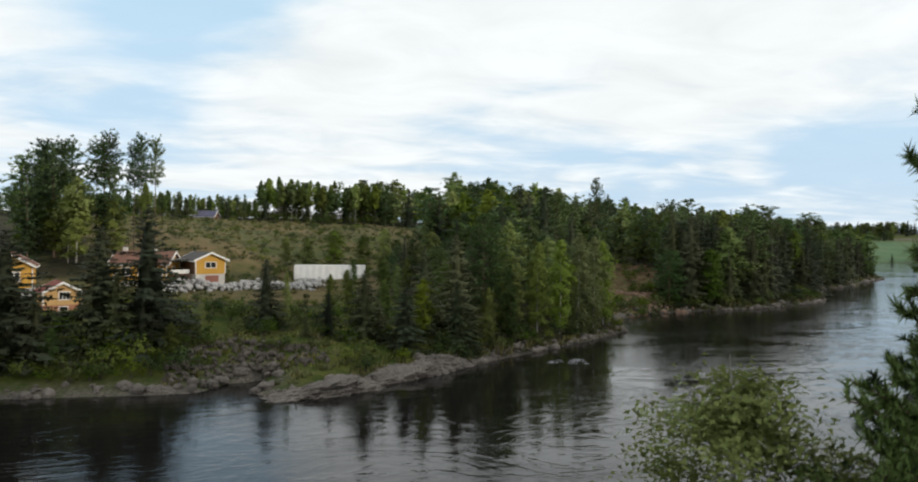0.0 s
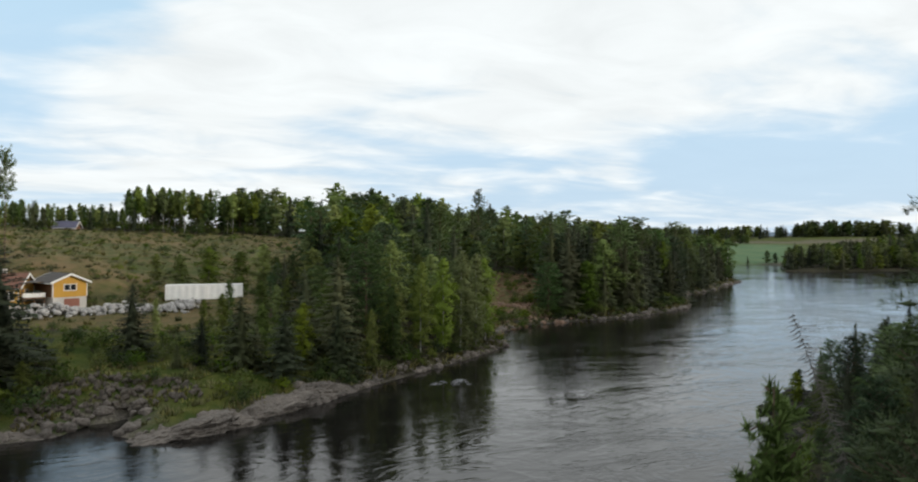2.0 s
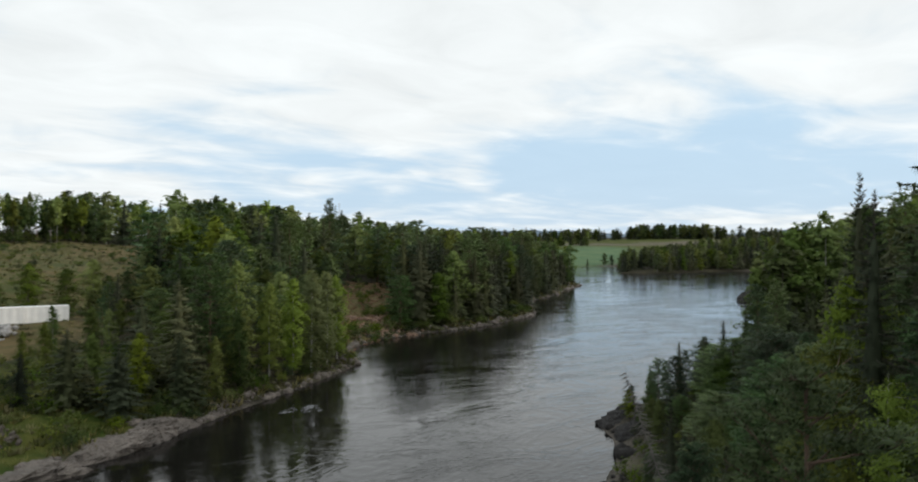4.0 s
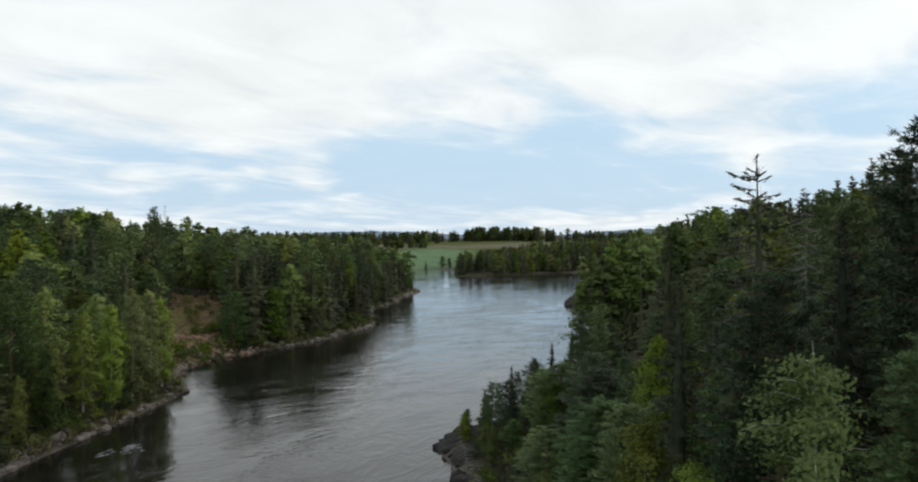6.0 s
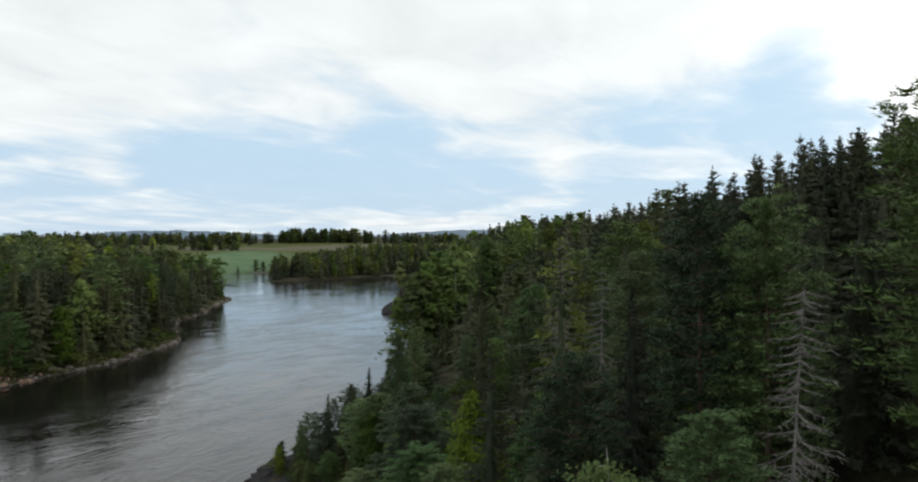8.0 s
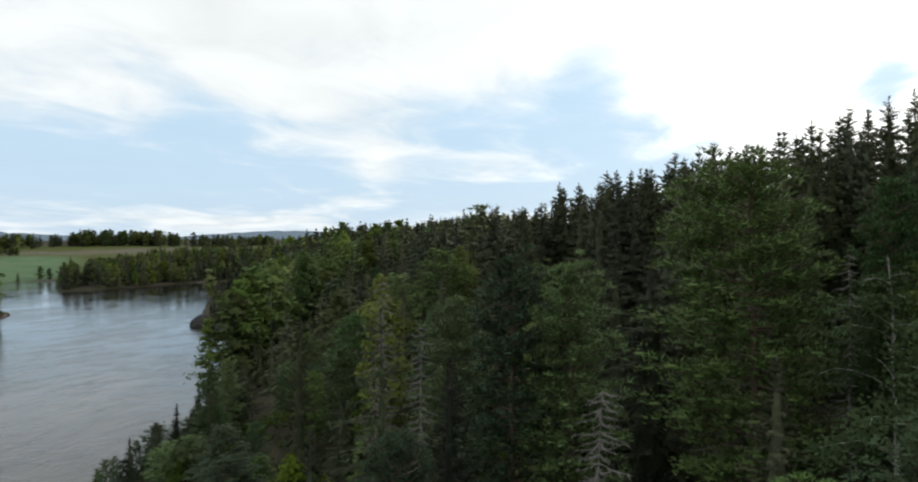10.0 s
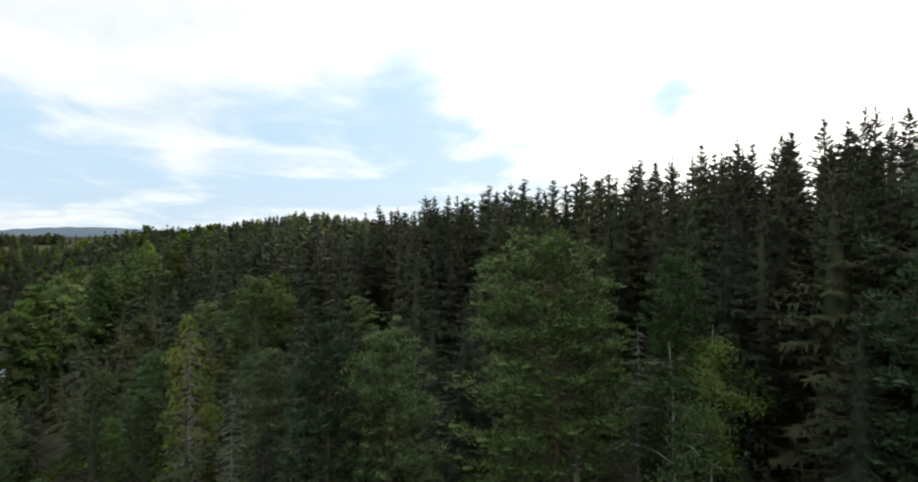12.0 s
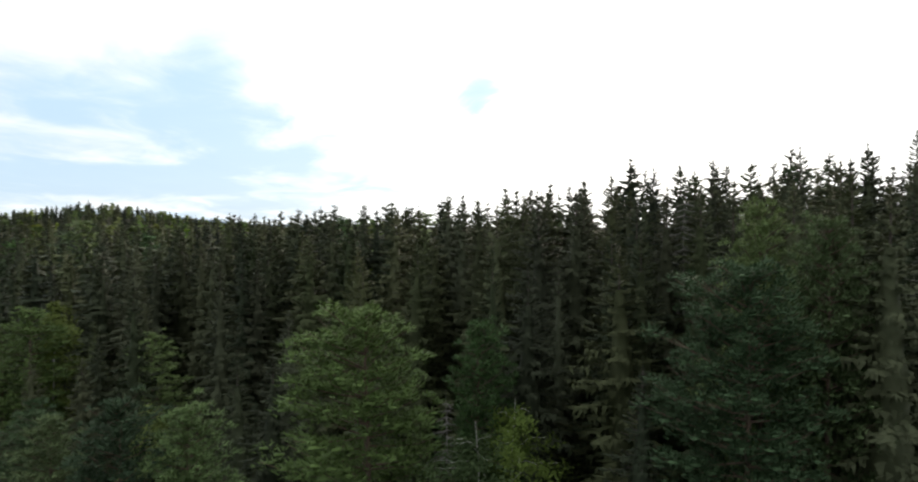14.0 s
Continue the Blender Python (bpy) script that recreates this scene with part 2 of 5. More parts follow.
def unit(v):
    return v / np.maximum(np.linalg.norm(v, axis=-1, keepdims=True), 1e-9)


class Stems:
    """Gathers tapered limbs."""

    def __init__(self):
        self.v, self.f, self.n = [], [], 0

    def limb(self, pts, radii, sides=5):
        pts = np.asarray(pts, float)
        d = unit(np.gradient(pts, axis=0))
        ref = np.where(np.abs(d[:, 2:3]) > 0.9, [[1.0, 0, 0]], [[0, 0, 1.0]])
        a = unit(np.cross(d, ref))
        c = np.cross(d, a)
        ang = np.arange(sides) * 2 * math.pi / sides
        ring = pts[:, None] + np.asarray(radii)[:, None, None] * (np.cos(ang)[None, :, None] * a[:, None] + np.sin(ang)[None, :, None] * c[:, None])
        k, m = len(pts), sides
        i, j = np.meshgrid(np.arange(k - 1), np.arange(m), indexing="ij")
        q = np.stack([i * m + j, i * m + (j + 1) % m, (i + 1) * m + (j + 1) % m, (i + 1) * m + j], -1).reshape(-1, 4)
        self.v.append(ring.reshape(-1, 3)), self.f.append(q + self.n)
        self.n += k * m

    def mesh(self, name):
        return mesh_of(name, np.concatenate(self.v), np.concatenate(self.f), True)


class Sprays:
    """Gathers small pointed leaves or needle sprays, and the dense hearts they grow on; each knows the way its part of the crown faces."""

    def __init__(self):
        self.c, self.u, self.w, self.n = [], [], [], []
        self.hv, self.hf, self.hn, self.hk = [], [], [], 0

    def add(self, c, along, across, face):
        c = np.asarray(c, float)
        self.c.append(c), self.u.append(np.asarray(along, float)), self.w.append(np.asarray(across, float))
        self.n.append(unit(np.broadcast_to(np.asarray(face, float), c.shape)))

    def heart(self, centres, radii):
        """A lumpy closed body of twigs: rings of radii (k, m) round centres (k, 3)."""
        k, m = radii.shape
        ang = np.arange(m) * 2 * math.pi / m
        d = np.column_stack([np.cos(ang), np.sin(ang), np.zeros(m)])
        v = centres[:, None] + radii[:, :, None] * d[None]
        nn = unit(np.broadcast_to(d[None] + np.array([0, 0, 0.4]), v.shape))
        i, j = np.meshgrid(np.arange(k - 1), np.arange(m), indexing="ij")
        p, q = i * m + j, i * m + (j + 1) % m
        f = np.concatenate([np.stack([p, q, q + m], -1).reshape(-1, 3), np.stack([p, q + m, p + m], -1).reshape(-1, 3)])
        self.hv.append(v.reshape(-1, 3)), self.hn.append(nn.reshape(-1, 3)), self.hf.append(f + self.hk)
        self.hk += k * m

    def clad(self, rng, tp, z, radius, size, hang, up=0.45):
        """Sprays hung over an inner body whose radius at height z is given."""
        k = len(z)
        a = rng.random(k) * 6.283
        out = np.column_stack([np.cos(a), np.sin(a), np.zeros(k)])
        # boughs stand out as lumps
        lump = 1 + 0.10 * np.sin(a * 5 + z * 2.1) + 0.08 * np.sin(a * 3 - z * 4.3)
        pos = on_trunk(tp, z) + out * (radius * lump * rng.uniform(0.82, 1.08, k))[:, None]
        along = unit(out * 0.55 + [0, 0, hang] + rng.normal(0, 0.34, (k, 3))) * (size * rng.uniform(0.7, 1.3, k))[:, None]
        self.add(pos, along, along * 0.52, out * 0.8 + [0, 0, up] + rng.normal(0, 0.12, (k, 3)))

    def pads(self, c, sx, sz):
        """Flat eight-sided clumps at the places c."""
        d = np.array([[1, 0, 0], [0, 1, 0], [-1, 0, 0], [0, -1, 0], [0, 0, 1], [0, 0, -1.0]])
        tri = np.array([[0, 1, 4], [1, 2, 4], [2, 3, 4], [3, 0, 4], [1, 0, 5], [2, 1, 5], [3, 2, 5], [0, 3, 5]])
        k = len(c)
        v = c[:, None] + d[None] * np.stack([sx, sx, sz], -1)[:, None]
        self.hv.append(v.reshape(-1, 3)), self.hn.append(np.tile(unit(d + [0, 0, 0.5]), (k, 1)))
        self.hf.append((tri[None] + 6 * np.arange(k)[:, None, None]).reshape(-1, 3) + self.hk)
        self.hk += 6 * k

    def arrays(self):
        c, u, w, n = (np.concatenate(k) for k in (self.c, self.u, self.w, self.n))
        # each spray lies along the skin of the crown, so that it is seen from its upper side
        size = np.linalg.norm(w, axis=1, keepdims=True)
        w = unit(unit(np.cross(n, unit(u))) + 0.2 * unit(w)) * size
        v = np.stack([c - u + w, c - u - w, c + u], 1).reshape(-1, 3)
        f, n = np.arange(len(v)).reshape(-1, 3), np.repeat(n, 3, 0)
        if self.hv:
            f = np.concatenate([f] + [g + len(v) for g in self.hf])
            v, n = np.concatenate([v] + self.hv), np.concatenate([n] + self.hn)
        return v, f, n

    def mesh(self, name):
        return leaf_mesh(name, *self.arrays())


def leaf_mesh(name, v, f, n):
    me = mesh_of(name, v, f, True)
    me.normals_split_custom_set_from_vertices(n.astype(np.float32))
    return me


def anyway(rng, k, flat=1.0):
    v = rng.normal(size=(k, 3))
    v[:, 2] *= flat
    return unit(v)


def trunk_points(rng, h, lean=0.02, k=9):
    z = np.linspace(-0.6, h, k)
    w = np.cumsum(rng.normal(0, lean, (k, 2)), 0) * (z[:, None] + 0.6) / h
    return np.column_stack([w * 1.0, z])


def on_trunk(tp, z):
    return np.column_stack([np.interp(z, tp[:, 2], tp[:, i]) for i in (0, 1)] + [z])


def spruce_model(rng, lod, h=15.0, r=3.25, start=0.05, thin=1.0):
    """Whorls of boughs in tiers: rising near the pointed tip, level and drooping further down, with hanging twigs."""
    stems, sprays = Stems(), Sprays()
    tp = trunk_points(rng, h, 0.02, (9, 8, 7, 5, 4, 3)[lod])
    stems.limb(tp, np.interp(tp[:, 2], [-0.6, h * 0.9, h], [0.011 * h + 0.03, 0.03, 0.008]), (7, 6, 5, 4, 3, 3)[lod])
    gap, per, m = ((0.46, 7, 50), (0.48, 7, 46), (0.52, 7, 34), (0.80, 6, 14), (1.15, 6, 7), (2.0, 5, 4))[lod]
    size = (0.155, 0.175, 0.235, 0.40, 0.62, 1.10)[lod]
    slim = (0.36, 0.42, 0.48, 0.55, 0.60, 0.62)[lod]
    lobe = rng.random() * 6.28
    z, turn = start * h, 0.0
    while z < h - 0.32:
        q = (h - z) / (h * (1 - start))
        base = (1.04 * r * q ** 0.90 + 0.06) * rng.uniform(0.80, 1.14)
        turn += 0.7
        for k in range(per):
            if rng.random() > thin:
                continue
            a = turn + k * 6.283 / per + rng.normal(0, 0.35)
            ln = base * rng.uniform(0.58, 1.14) * (1 + 0.14 * math.cos(a - lobe))
            out = np.array([math.cos(a), math.sin(a), 0.0])
            side = np.array([-out[1], out[0], 0.0])
            p0 = on_trunk(tp, np.array([z + rng.normal(0, 0.30) * gap]))[0]
            rise, droop = 0.62 * (1 - q) ** 3 - 0.04, 0.10 + 0.42 * min(1.0, 1.5 * q) + rng.normal(0, 0.05)
            cnt = max(3, int(m * (0.30 + 0.80 * ln / r)))
            s = 0.18 + 0.84 * rng.random(cnt) ** 0.75
            lat = rng.uniform(-1, 1, cnt)
            pos = p0 + out * (s * ln)[:, None] + side * (lat * 0.30 * ln * (1.18 - s))[:, None]
            pos[:, 2] += ln * (rise * s - droop * s + 0.16 * s ** 3) - 0.16 * np.abs(lat) * ln * (1.2 - s)
            if lod < 1 or thin < 0.6:
                t = np.array([0.0, 0.4, 0.75, 1.0])
                stems.limb(p0 + out * (t * ln)[:, None] + np.array([0, 0, 1.0]) * (ln * (rise * t - droop * t + 0.16 * t ** 3))[:, None], [0.024, 0.017, 0.010, 0.004], 3)
            sz = size * rng.uniform(0.7, 1.3, cnt) * (0.26 + 0.74 * min(1.0, ln / (0.55 * r)))
            # a third of the twigs hang under the bough
            hang = np.where(rng.random(cnt) < 0.34, 1.0, 0.12)[:, None]
            pos[:, 2] -= hang[:, 0] * sz * 0.7 * min(1.0, 2 * q)
            along = unit((out * 0.85 + side * np.sign(lat)[:, None] * 0.62) * (1.1 - hang) + np.array([0, 0, -0.9]) * hang * min(1.0, 2.2 * q) + np.array([0, 0, 0.45 * (1 - q) ** 3]) + rng.normal(0, 0.16, (cnt, 3))) * sz[:, None]
            sprays.add(pos, along, along * slim, out * (0.62 + 0.4 * hang) + side * (lat * 0.35)[:, None] + np.array([0, 0, 0.58]) + rng.normal(0, 0.08, (cnt, 3)))
        z += gap * (0.55 + 0.45 * q) * rng.uniform(0.82, 1.18)
    # twigs that close the heart of the crown
    k, m = ((18, 8), (15, 7), (13, 7), (9, 6), (6, 5), (4, 4))[lod]
    z = np.linspace(start * h + 0.3, h - 1.9, k)
    q = (h - z) / (h * (1 - start))
    sprays.heart(on_trunk(tp, z), ((0.27 if thin > 0.6 else 0.06) * r * q ** 0.95 + 0.01)[:, None] * rng.uniform(0.7, 1.25, (k, m)))
    # leader with its short upright whorls
    k = (20, 18, 14, 8, 6, 4)[lod]
    zt = h - 0.75 * rng.random(k) ** 1.3
    out = anyway(rng, k, 0.05)
    lnk = 0.05 + 0.28 * (h - zt)
    sprays.add(on_trunk(tp, zt) + out * lnk[:, None] * 0.7, unit(out * 0.8 + [0, 0, 0.75]) * (0.07 + lnk * 0.6)[:, None], out * 0.028, out * 0.6 + [0, 0, 0.7])
    return stems, sprays


def pine_model(rng, lod, h=15.0, r=3.5, start=0.14, fine=1.0, gap=0.0, thick=1.0, peak=3.2, per=0):
    """Level tiers of limbs that carry flat needle plates with dark gaps between, rounded or bluntly pointed at the top."""
    peak *= rng.uniform(0.6, 1.15) if fine >= 1 and not per else 1.0
    stems, sprays = Stems(), Sprays()
    tp = trunk_points(rng, h * 0.97, 0.05, (9, 8, 7, 5, 4, 3)[lod])
    stems.limb(tp, np.interp(tp[:, 2], [-0.6, h], [0.012 * h + 0.04, 0.02]), (8, 7, 6, 4, 3, 3)[lod])
    gap = gap or (0.66, 0.70, 0.80, 1.05, 1.5, 2.6)[lod]
    limbs = per or (6, 6, 5, 4, 4, 3)[lod]
    tufts = (int(62 / fine), 36, 20, 9, 7, 4)[lod]
    size = (0.100 * fine, 0.125, 0.175, 0.26, 0.42, 1.0)[lod]
    slim = (0.26, 0.30, 0.38, 0.46, 0.52, 0.55)[lod]
    lobe, turn = rng.random() * 6.28, 0.0
    z = h * start
    while z < h * 0.975:
        q = max(0.0, (z / h - start) / (0.975 - start))
        prof = min(1.0, 0.66 + 1.4 * q) * max(0.05, 1 - q ** peak) ** 0.56
        turn += 0.9
        for k in range(limbs):
            a = turn + k * 6.283 / limbs + rng.normal(0, 0.28)
            ln = r * prof * rng.uniform(0.68, 1.10) * (1 + 0.14 * math.cos(a - lobe)) + 0.15
            out = np.array([math.cos(a), math.sin(a), 0.0])
            side = np.array([-out[1], out[0], 0.0])
            p0 = on_trunk(tp, np.array([min(z + rng.normal(0, 0.20) * gap, h * 0.96)]))[0]
            rise = rng.normal(-0.03, 0.09) + 0.50 * q ** 1.6
            s = np.linspace(0, 1, 5)
            curve = p0 + out * (s * ln)[:, None] + np.array([0, 0, 1.0]) * (ln * (rise * s + 0.12 * s ** 3))[:, None] + rng.normal(0, 0.05, (5, 3)) * s[:, None]
            if lod < 3:
                stems.limb(curve, np.linspace(0.045, 0.010, 5) * (0.6 + 0.1 * ln), (5, 4, 3)[lod])
            pads = max(2, int(ln * (2.6, 2.4, 2.0, 1.4, 1.0, 0.8)[lod] / fine))
            t = 0.34 + 0.68 * (np.arange(pads) + rng.uniform(0.2, 0.9, pads)) / pads
            c = np.column_stack([np.interp(t, s, curve[:, j]) for j in range(3)]) + side * (rng.normal(0, 1, pads) * 0.24 * ln * t)[:, None]
            c[:, 2] += rng.normal(0.05, 0.10, pads)
            if lod == 0:
                for i in range(pads):
                    stems.limb([np.array([np.interp(t[i] * 0.75, s, curve[:, j]) for j in range(3)]), c[i]], [0.016, 0.005], 3)
            spread = (0.27 + 0.085 * ln) * thick * rng.uniform(0.75, 1.25, pads) * (1.0, 1.0, 1.0, 1.0, 1.1, 1.3)[lod]
            if lod < 4:
                sprays.pads(c, spread * 0.42, spread * 0.10)
            n_ = pads * tufts
            which = np.repeat(np.arange(pads), tufts)
            ang = rng.random(n_) * 6.283
            d = np.sqrt(rng.random(n_)) * 1.05
            way = np.column_stack([np.cos(ang), np.sin(ang), np.zeros(n_)])
            sp = spread[which]
            pos = c[which] + way * (d * sp)[:, None]
            pos[:, 2] += sp * (0.50 * (1 - d * d) - 0.12 + rng.normal(0, 0.10, n_))
            along = unit(way * (0.25 + 0.6 * d)[:, None] + out * 0.25 + rng.normal(0, 0.22, (n_, 3)) + np.array([0, 0, 0.38])) * size * rng.uniform(0.7, 1.3, (n_, 1))
            sprays.add(pos, along, along * slim, way * (0.75 * d)[:, None] + out * 0.15 + np.array([0, 0, 0.80]) + rng.normal(0, 0.10, (n_, 3)))
        z += gap * (1.0 - 0.35 * q) * rng.uniform(0.85, 1.15)
    # sparse inner twigs round the trunk
    k = int((700, 500, 300, 200, 110, 40)[lod])
    q = rng.random(k) ** 0.9
    wide = r * np.minimum(1.0, 0.66 + 1.4 * q) * np.maximum(0.05, 1 - q ** peak) ** 0.56
    sprays.clad(rng, tp, h * (start + (0.95 - start) * q), wide * rng.uniform(0.10, 0.45, k), np.full(k, size * 1.2), 0.10, 0.5)
    k = (60, 40, 24, 12, 8, 4)[lod]
    tip = on_trunk(tp, np.linspace(h * 0.90, h * 0.98, k)) + rng.normal(0, 0.13, (k, 3))
    sprays.add(tip, unit(rng.normal(0, 0.6, (k, 3)) + [0, 0, 0.6]) * 0.16 * (fine if lod == 0 else 1), anyway(rng, k) * 0.05 * (fine if lod == 0 else 1), [0, 0.2, 1.0])
    return stems, sprays


def bushy_pine_model(rng, lod, h=5.0, r=0.72, start=0.2, neck=0.72, gap=0.18):
    """A young pine seen close: upswept limbs whose twigs end in brushes of needles; an open leader above the neck."""
    stems, sprays = Stems(), Sprays()
    tp = trunk_points(rng, h, 0.035, 9)
    stems.limb(tp, np.interp(tp[:, 2], [-0.6, h], [0.045, 0.004]), 8)
    z, turn = start * h, 0.0
    while z < h - 0.08:
        q = z / h
        base = r * np.interp(q, [start, neck - 0.10, neck + 0.03, 0.97, 1.0], [1.0, 0.95, 0.24, 0.17, 0.08])
        turn += 0.8
        for k in range(5 if q < neck else 4):
            a = turn + k * 6.283 / 5 + rng.normal(0, 0.3)
            ln = base * rng.uniform(0.6, 1.15)
            out = np.array([math.cos(a), math.sin(a), 0.0])
            side = np.array([-out[1], out[0], 0.0])
            p0 = on_trunk(tp, np.array([z + rng.normal(0, 0.06)]))[0]
            s = np.linspace(0, 1, 5)
            lift = rng.uniform(0.10, 0.45) + 0.35 * max(0.0, q - neck)
            curve = p0 + out * (s * ln)[:, None] + np.array([0, 0, 1.0]) * (ln * lift * s ** 1.6)[:, None] + rng.normal(0, 0.03, (5, 3)) * s[:, None]
            stems.limb(curve, np.linspace(0.016, 0.005, 5), 4)
            n_ = 4 + int(ln * 20)
            t = np.append(rng.uniform(0.05, 1.0, n_ - 1), 1.0)
            root = np.column_stack([np.interp(t, s, curve[:, j]) for j in range(3)])
            d = unit(out * 0.6 + side * rng.normal(0, 0.8, (n_, 1)) + np.array([0, 0, 0.55]) + rng.normal(0, 0.25, (n_, 3)))
            tip = root + d * rng.uniform(0.03, 0.13, (n_, 1)) * min(1.0, 0.45 + 1.2 * ln)
            for i in range(n_):
                stems.limb([root[i], tip[i]], [0.005, 0.003], 3)
            m = 44
            which = np.repeat(np.arange(n_), m)
            back = rng.random((n_ * m, 1)) * rng.uniform(0.10, 0.20, n_)[which][:, None]
            way = unit(d[which] * 0.75 + rng.normal(0, 0.62, (n_ * m, 3)))
            ln_ = rng.uniform(0.024, 0.042, (n_ * m, 1))
            sprays.add(tip[which] - d[which] * back + way * ln_, way * ln_, anyway(rng, n_ * m) * 0.0075, way * 0.5 + np.array([0, 0, 0.5]) + rng.normal(0, 0.35, (n_ * m, 3)))
        z += gap * rng.uniform(0.8, 1.2)
    return stems, sprays


def birch_model(rng, lod, h=12.0, r=2.5, start=0.09, fine=1.0, dense=1.0):
    """Ascending limbs that arch over into hanging sprays of leaves."""
    stems, sprays = Stems(), Sprays()
    tp = trunk_points(rng, h * 0.97, 0.07, (9, 8, 7, 5, 4, 3)[lod])
    stems.limb(tp, np.interp(tp[:, 2], [-0.6, h], [0.008 * h + 0.02, 0.004]), (7, 6, 6, 4, 3, 3)[lod])
    limbs = (48, 38, 30, 22, 16, 8)[lod]
    per = (int(250 * dense / fine), 150, 90, 42, 22, 9)[lod]
    size = (0.075 * fine, 0.10, 0.15, 0.24, 0.38, 0.80)[lod]
    lobe = rng.random() * 6.28
    for k in range(limbs):
        q = (k + rng.random()) / limbs
        z = h * (start + (0.97 - start) * q)
        a = k * 2.4 + rng.normal(0, 0.6)
        ln = r * min(1.0, 0.55 + 1.3 * q) * math.sqrt(max(0.04, 1 - q ** 1.8)) * rng.uniform(0.5, 1.2) * (1 + 0.2 * math.cos(a - lobe))
        out = np.array([math.cos(a), math.sin(a), 0.0])
        p0 = on_trunk(tp, np.array([z * 0.95]))[0]
        s = np.linspace(0, 1, 5)
        curve = p0 + out * (s * ln)[:, None] + np.array([0, 0, 1.0]) * (ln * (1.0 * s - 0.75 * s * s))[:, None] + rng.normal(0, 0.06, (5, 3)) * s[:, None]
        if lod < 3:
            stems.limb(curve, np.linspace(0.018, 0.004, 5), (4, 3, 3)[lod])
        m = int(per * (0.4 + ln / r))
        # leaves hang in clusters along the limb
        hubs = rng.uniform(0.25, 1.05, 7)
        t = hubs[rng.integers(0, 7, m)] + rng.normal(0, 0.035, m)
        pos = np.column_stack([np.interp(t, s, curve[:, j]) for j in range(3)])
        sway = rng.normal(0, 0.28, (7, 2))[rng.integers(0, 7, m)]
        pos[:, :2] += sway * t[:, None] + rng.normal(0, 0.17, (m, 2))
        pos[:, 2] += rng.normal(0, 0.12, m) - np.abs(rng.normal(0, 0.40, m)) * t
        along = unit(rng.normal(0, 0.5, (m, 3)) + out * 0.3 + np.array([0, 0, -0.45])) * size * rng.uniform(0.7, 1.3, (m, 1))
        across = unit(np.cross(along, np.array([0, 0, 0.6]) + anyway(rng, m))) * size * 0.62
        sprays.add(pos, along, across, out * 0.8 + np.array([0, 0, 0.55]) + rng.normal(0, 0.18, (m, 3)))
    if lod > 0:
        k = int((0, 2000, 1100, 420, 170, 50)[lod] * dense)
        q = rng.random(k)
        wide = r * np.minimum(1.0, 0.55 + 1.3 * q) * np.sqrt(np.maximum(0.04, 1 - q ** 1.8))
        sprays.clad(rng, tp, h * (start + (0.95 - start) * q), wide * rng.uniform(0.25, 0.80, k), np.full(k, size * 1.25), -0.35, 0.5)
    return stems, sprays


def bare_model(rng, lod, h=12.0, r=1.5, start=0.1):
    """A dead spruce: trunk and drooping bare twigs."""
    stems, twigs = Stems(), Stems()
    tp = trunk_points(rng, h, 0.04)
    stems.limb(tp, np.interp(tp[:, 2], [-0.6, h], [0.008 * h + 0.015, 0.004]), 6)
    for z in np.arange(h * start, h - 0.3, (0.20, 0.27, 0.36, 0.8, 1, 1)[lod] * h / 12):
        q = 1 - z / h
        for _ in range(6):
            a = rng.random() * 6.283
            out = np.array([math.cos(a), math.sin(a), 0])
            ln = r * (0.25 + 0.75 * q ** 0.7) * rng.uniform(0.3, 1.1)
            s = np.linspace(0, 1, 4)
            c = on_trunk(tp, np.array([z]))[0] + out * (s * ln)[:, None] + np.array([0, 0, 1.0]) * (ln * (-0.55 * s + 0.3 * s * s))[:, None]
            twigs.limb(c, [0.022, 0.017, 0.012, 0.005], 3)
            if lod < 2:
                for t in (2, 3) if lod else (1, 2, 3):
                    for w in (-1, 1):
                        e = c[t] + (out * 0.6 + np.array([-out[1], out[0], 0]) * w * 0.7 + np.array([0, 0, -0.45])) * ln * rng.uniform(0.15, 0.32)
                        twigs.limb([c[t], e], [0.012, 0.005], 3)
    return stems, twigs


def shrub_model(rng, lod, h=3.0, r=1.7, per=19):
    stems, sprays = Stems(), Sprays()
    for k in range(9):
        a, out = k * 2.4, rng.uniform(0.1, 1.0)
        tip = np.array([math.cos(a) * r * out, math.sin(a) * r * out, h * rng.uniform(0.55, 1.0) * (1 - 0.35 * out)])
        stems.limb([np.array([0, 0, -0.3]), tip * [0.45, 0.45, 0.6], tip], [0.03, 0.02, 0.006], 3)
        pos = tip + rng.normal(0, 1, (per, 3)) * [0.34, 0.34, 0.30]
        low = rng.random(per)[:, None]
        pos = pos * (1 - 0.45 * low * [0.3, 0.3, 1.0])
        along = unit(rng.normal(0, 0.6, (per, 3)) + np.array([0, 0, 0.25])) * 0.20 * rng.uniform(0.6, 1.3, (per, 1))
        sprays.add(pos, along, unit(np.cross(along, anyway(rng, per))) * 0.11, (pos - [0, 0, 0.3 * h]) * [1, 1, 1.5] + rng.normal(0, 0.3, (per, 3)))
    return stems, sprays


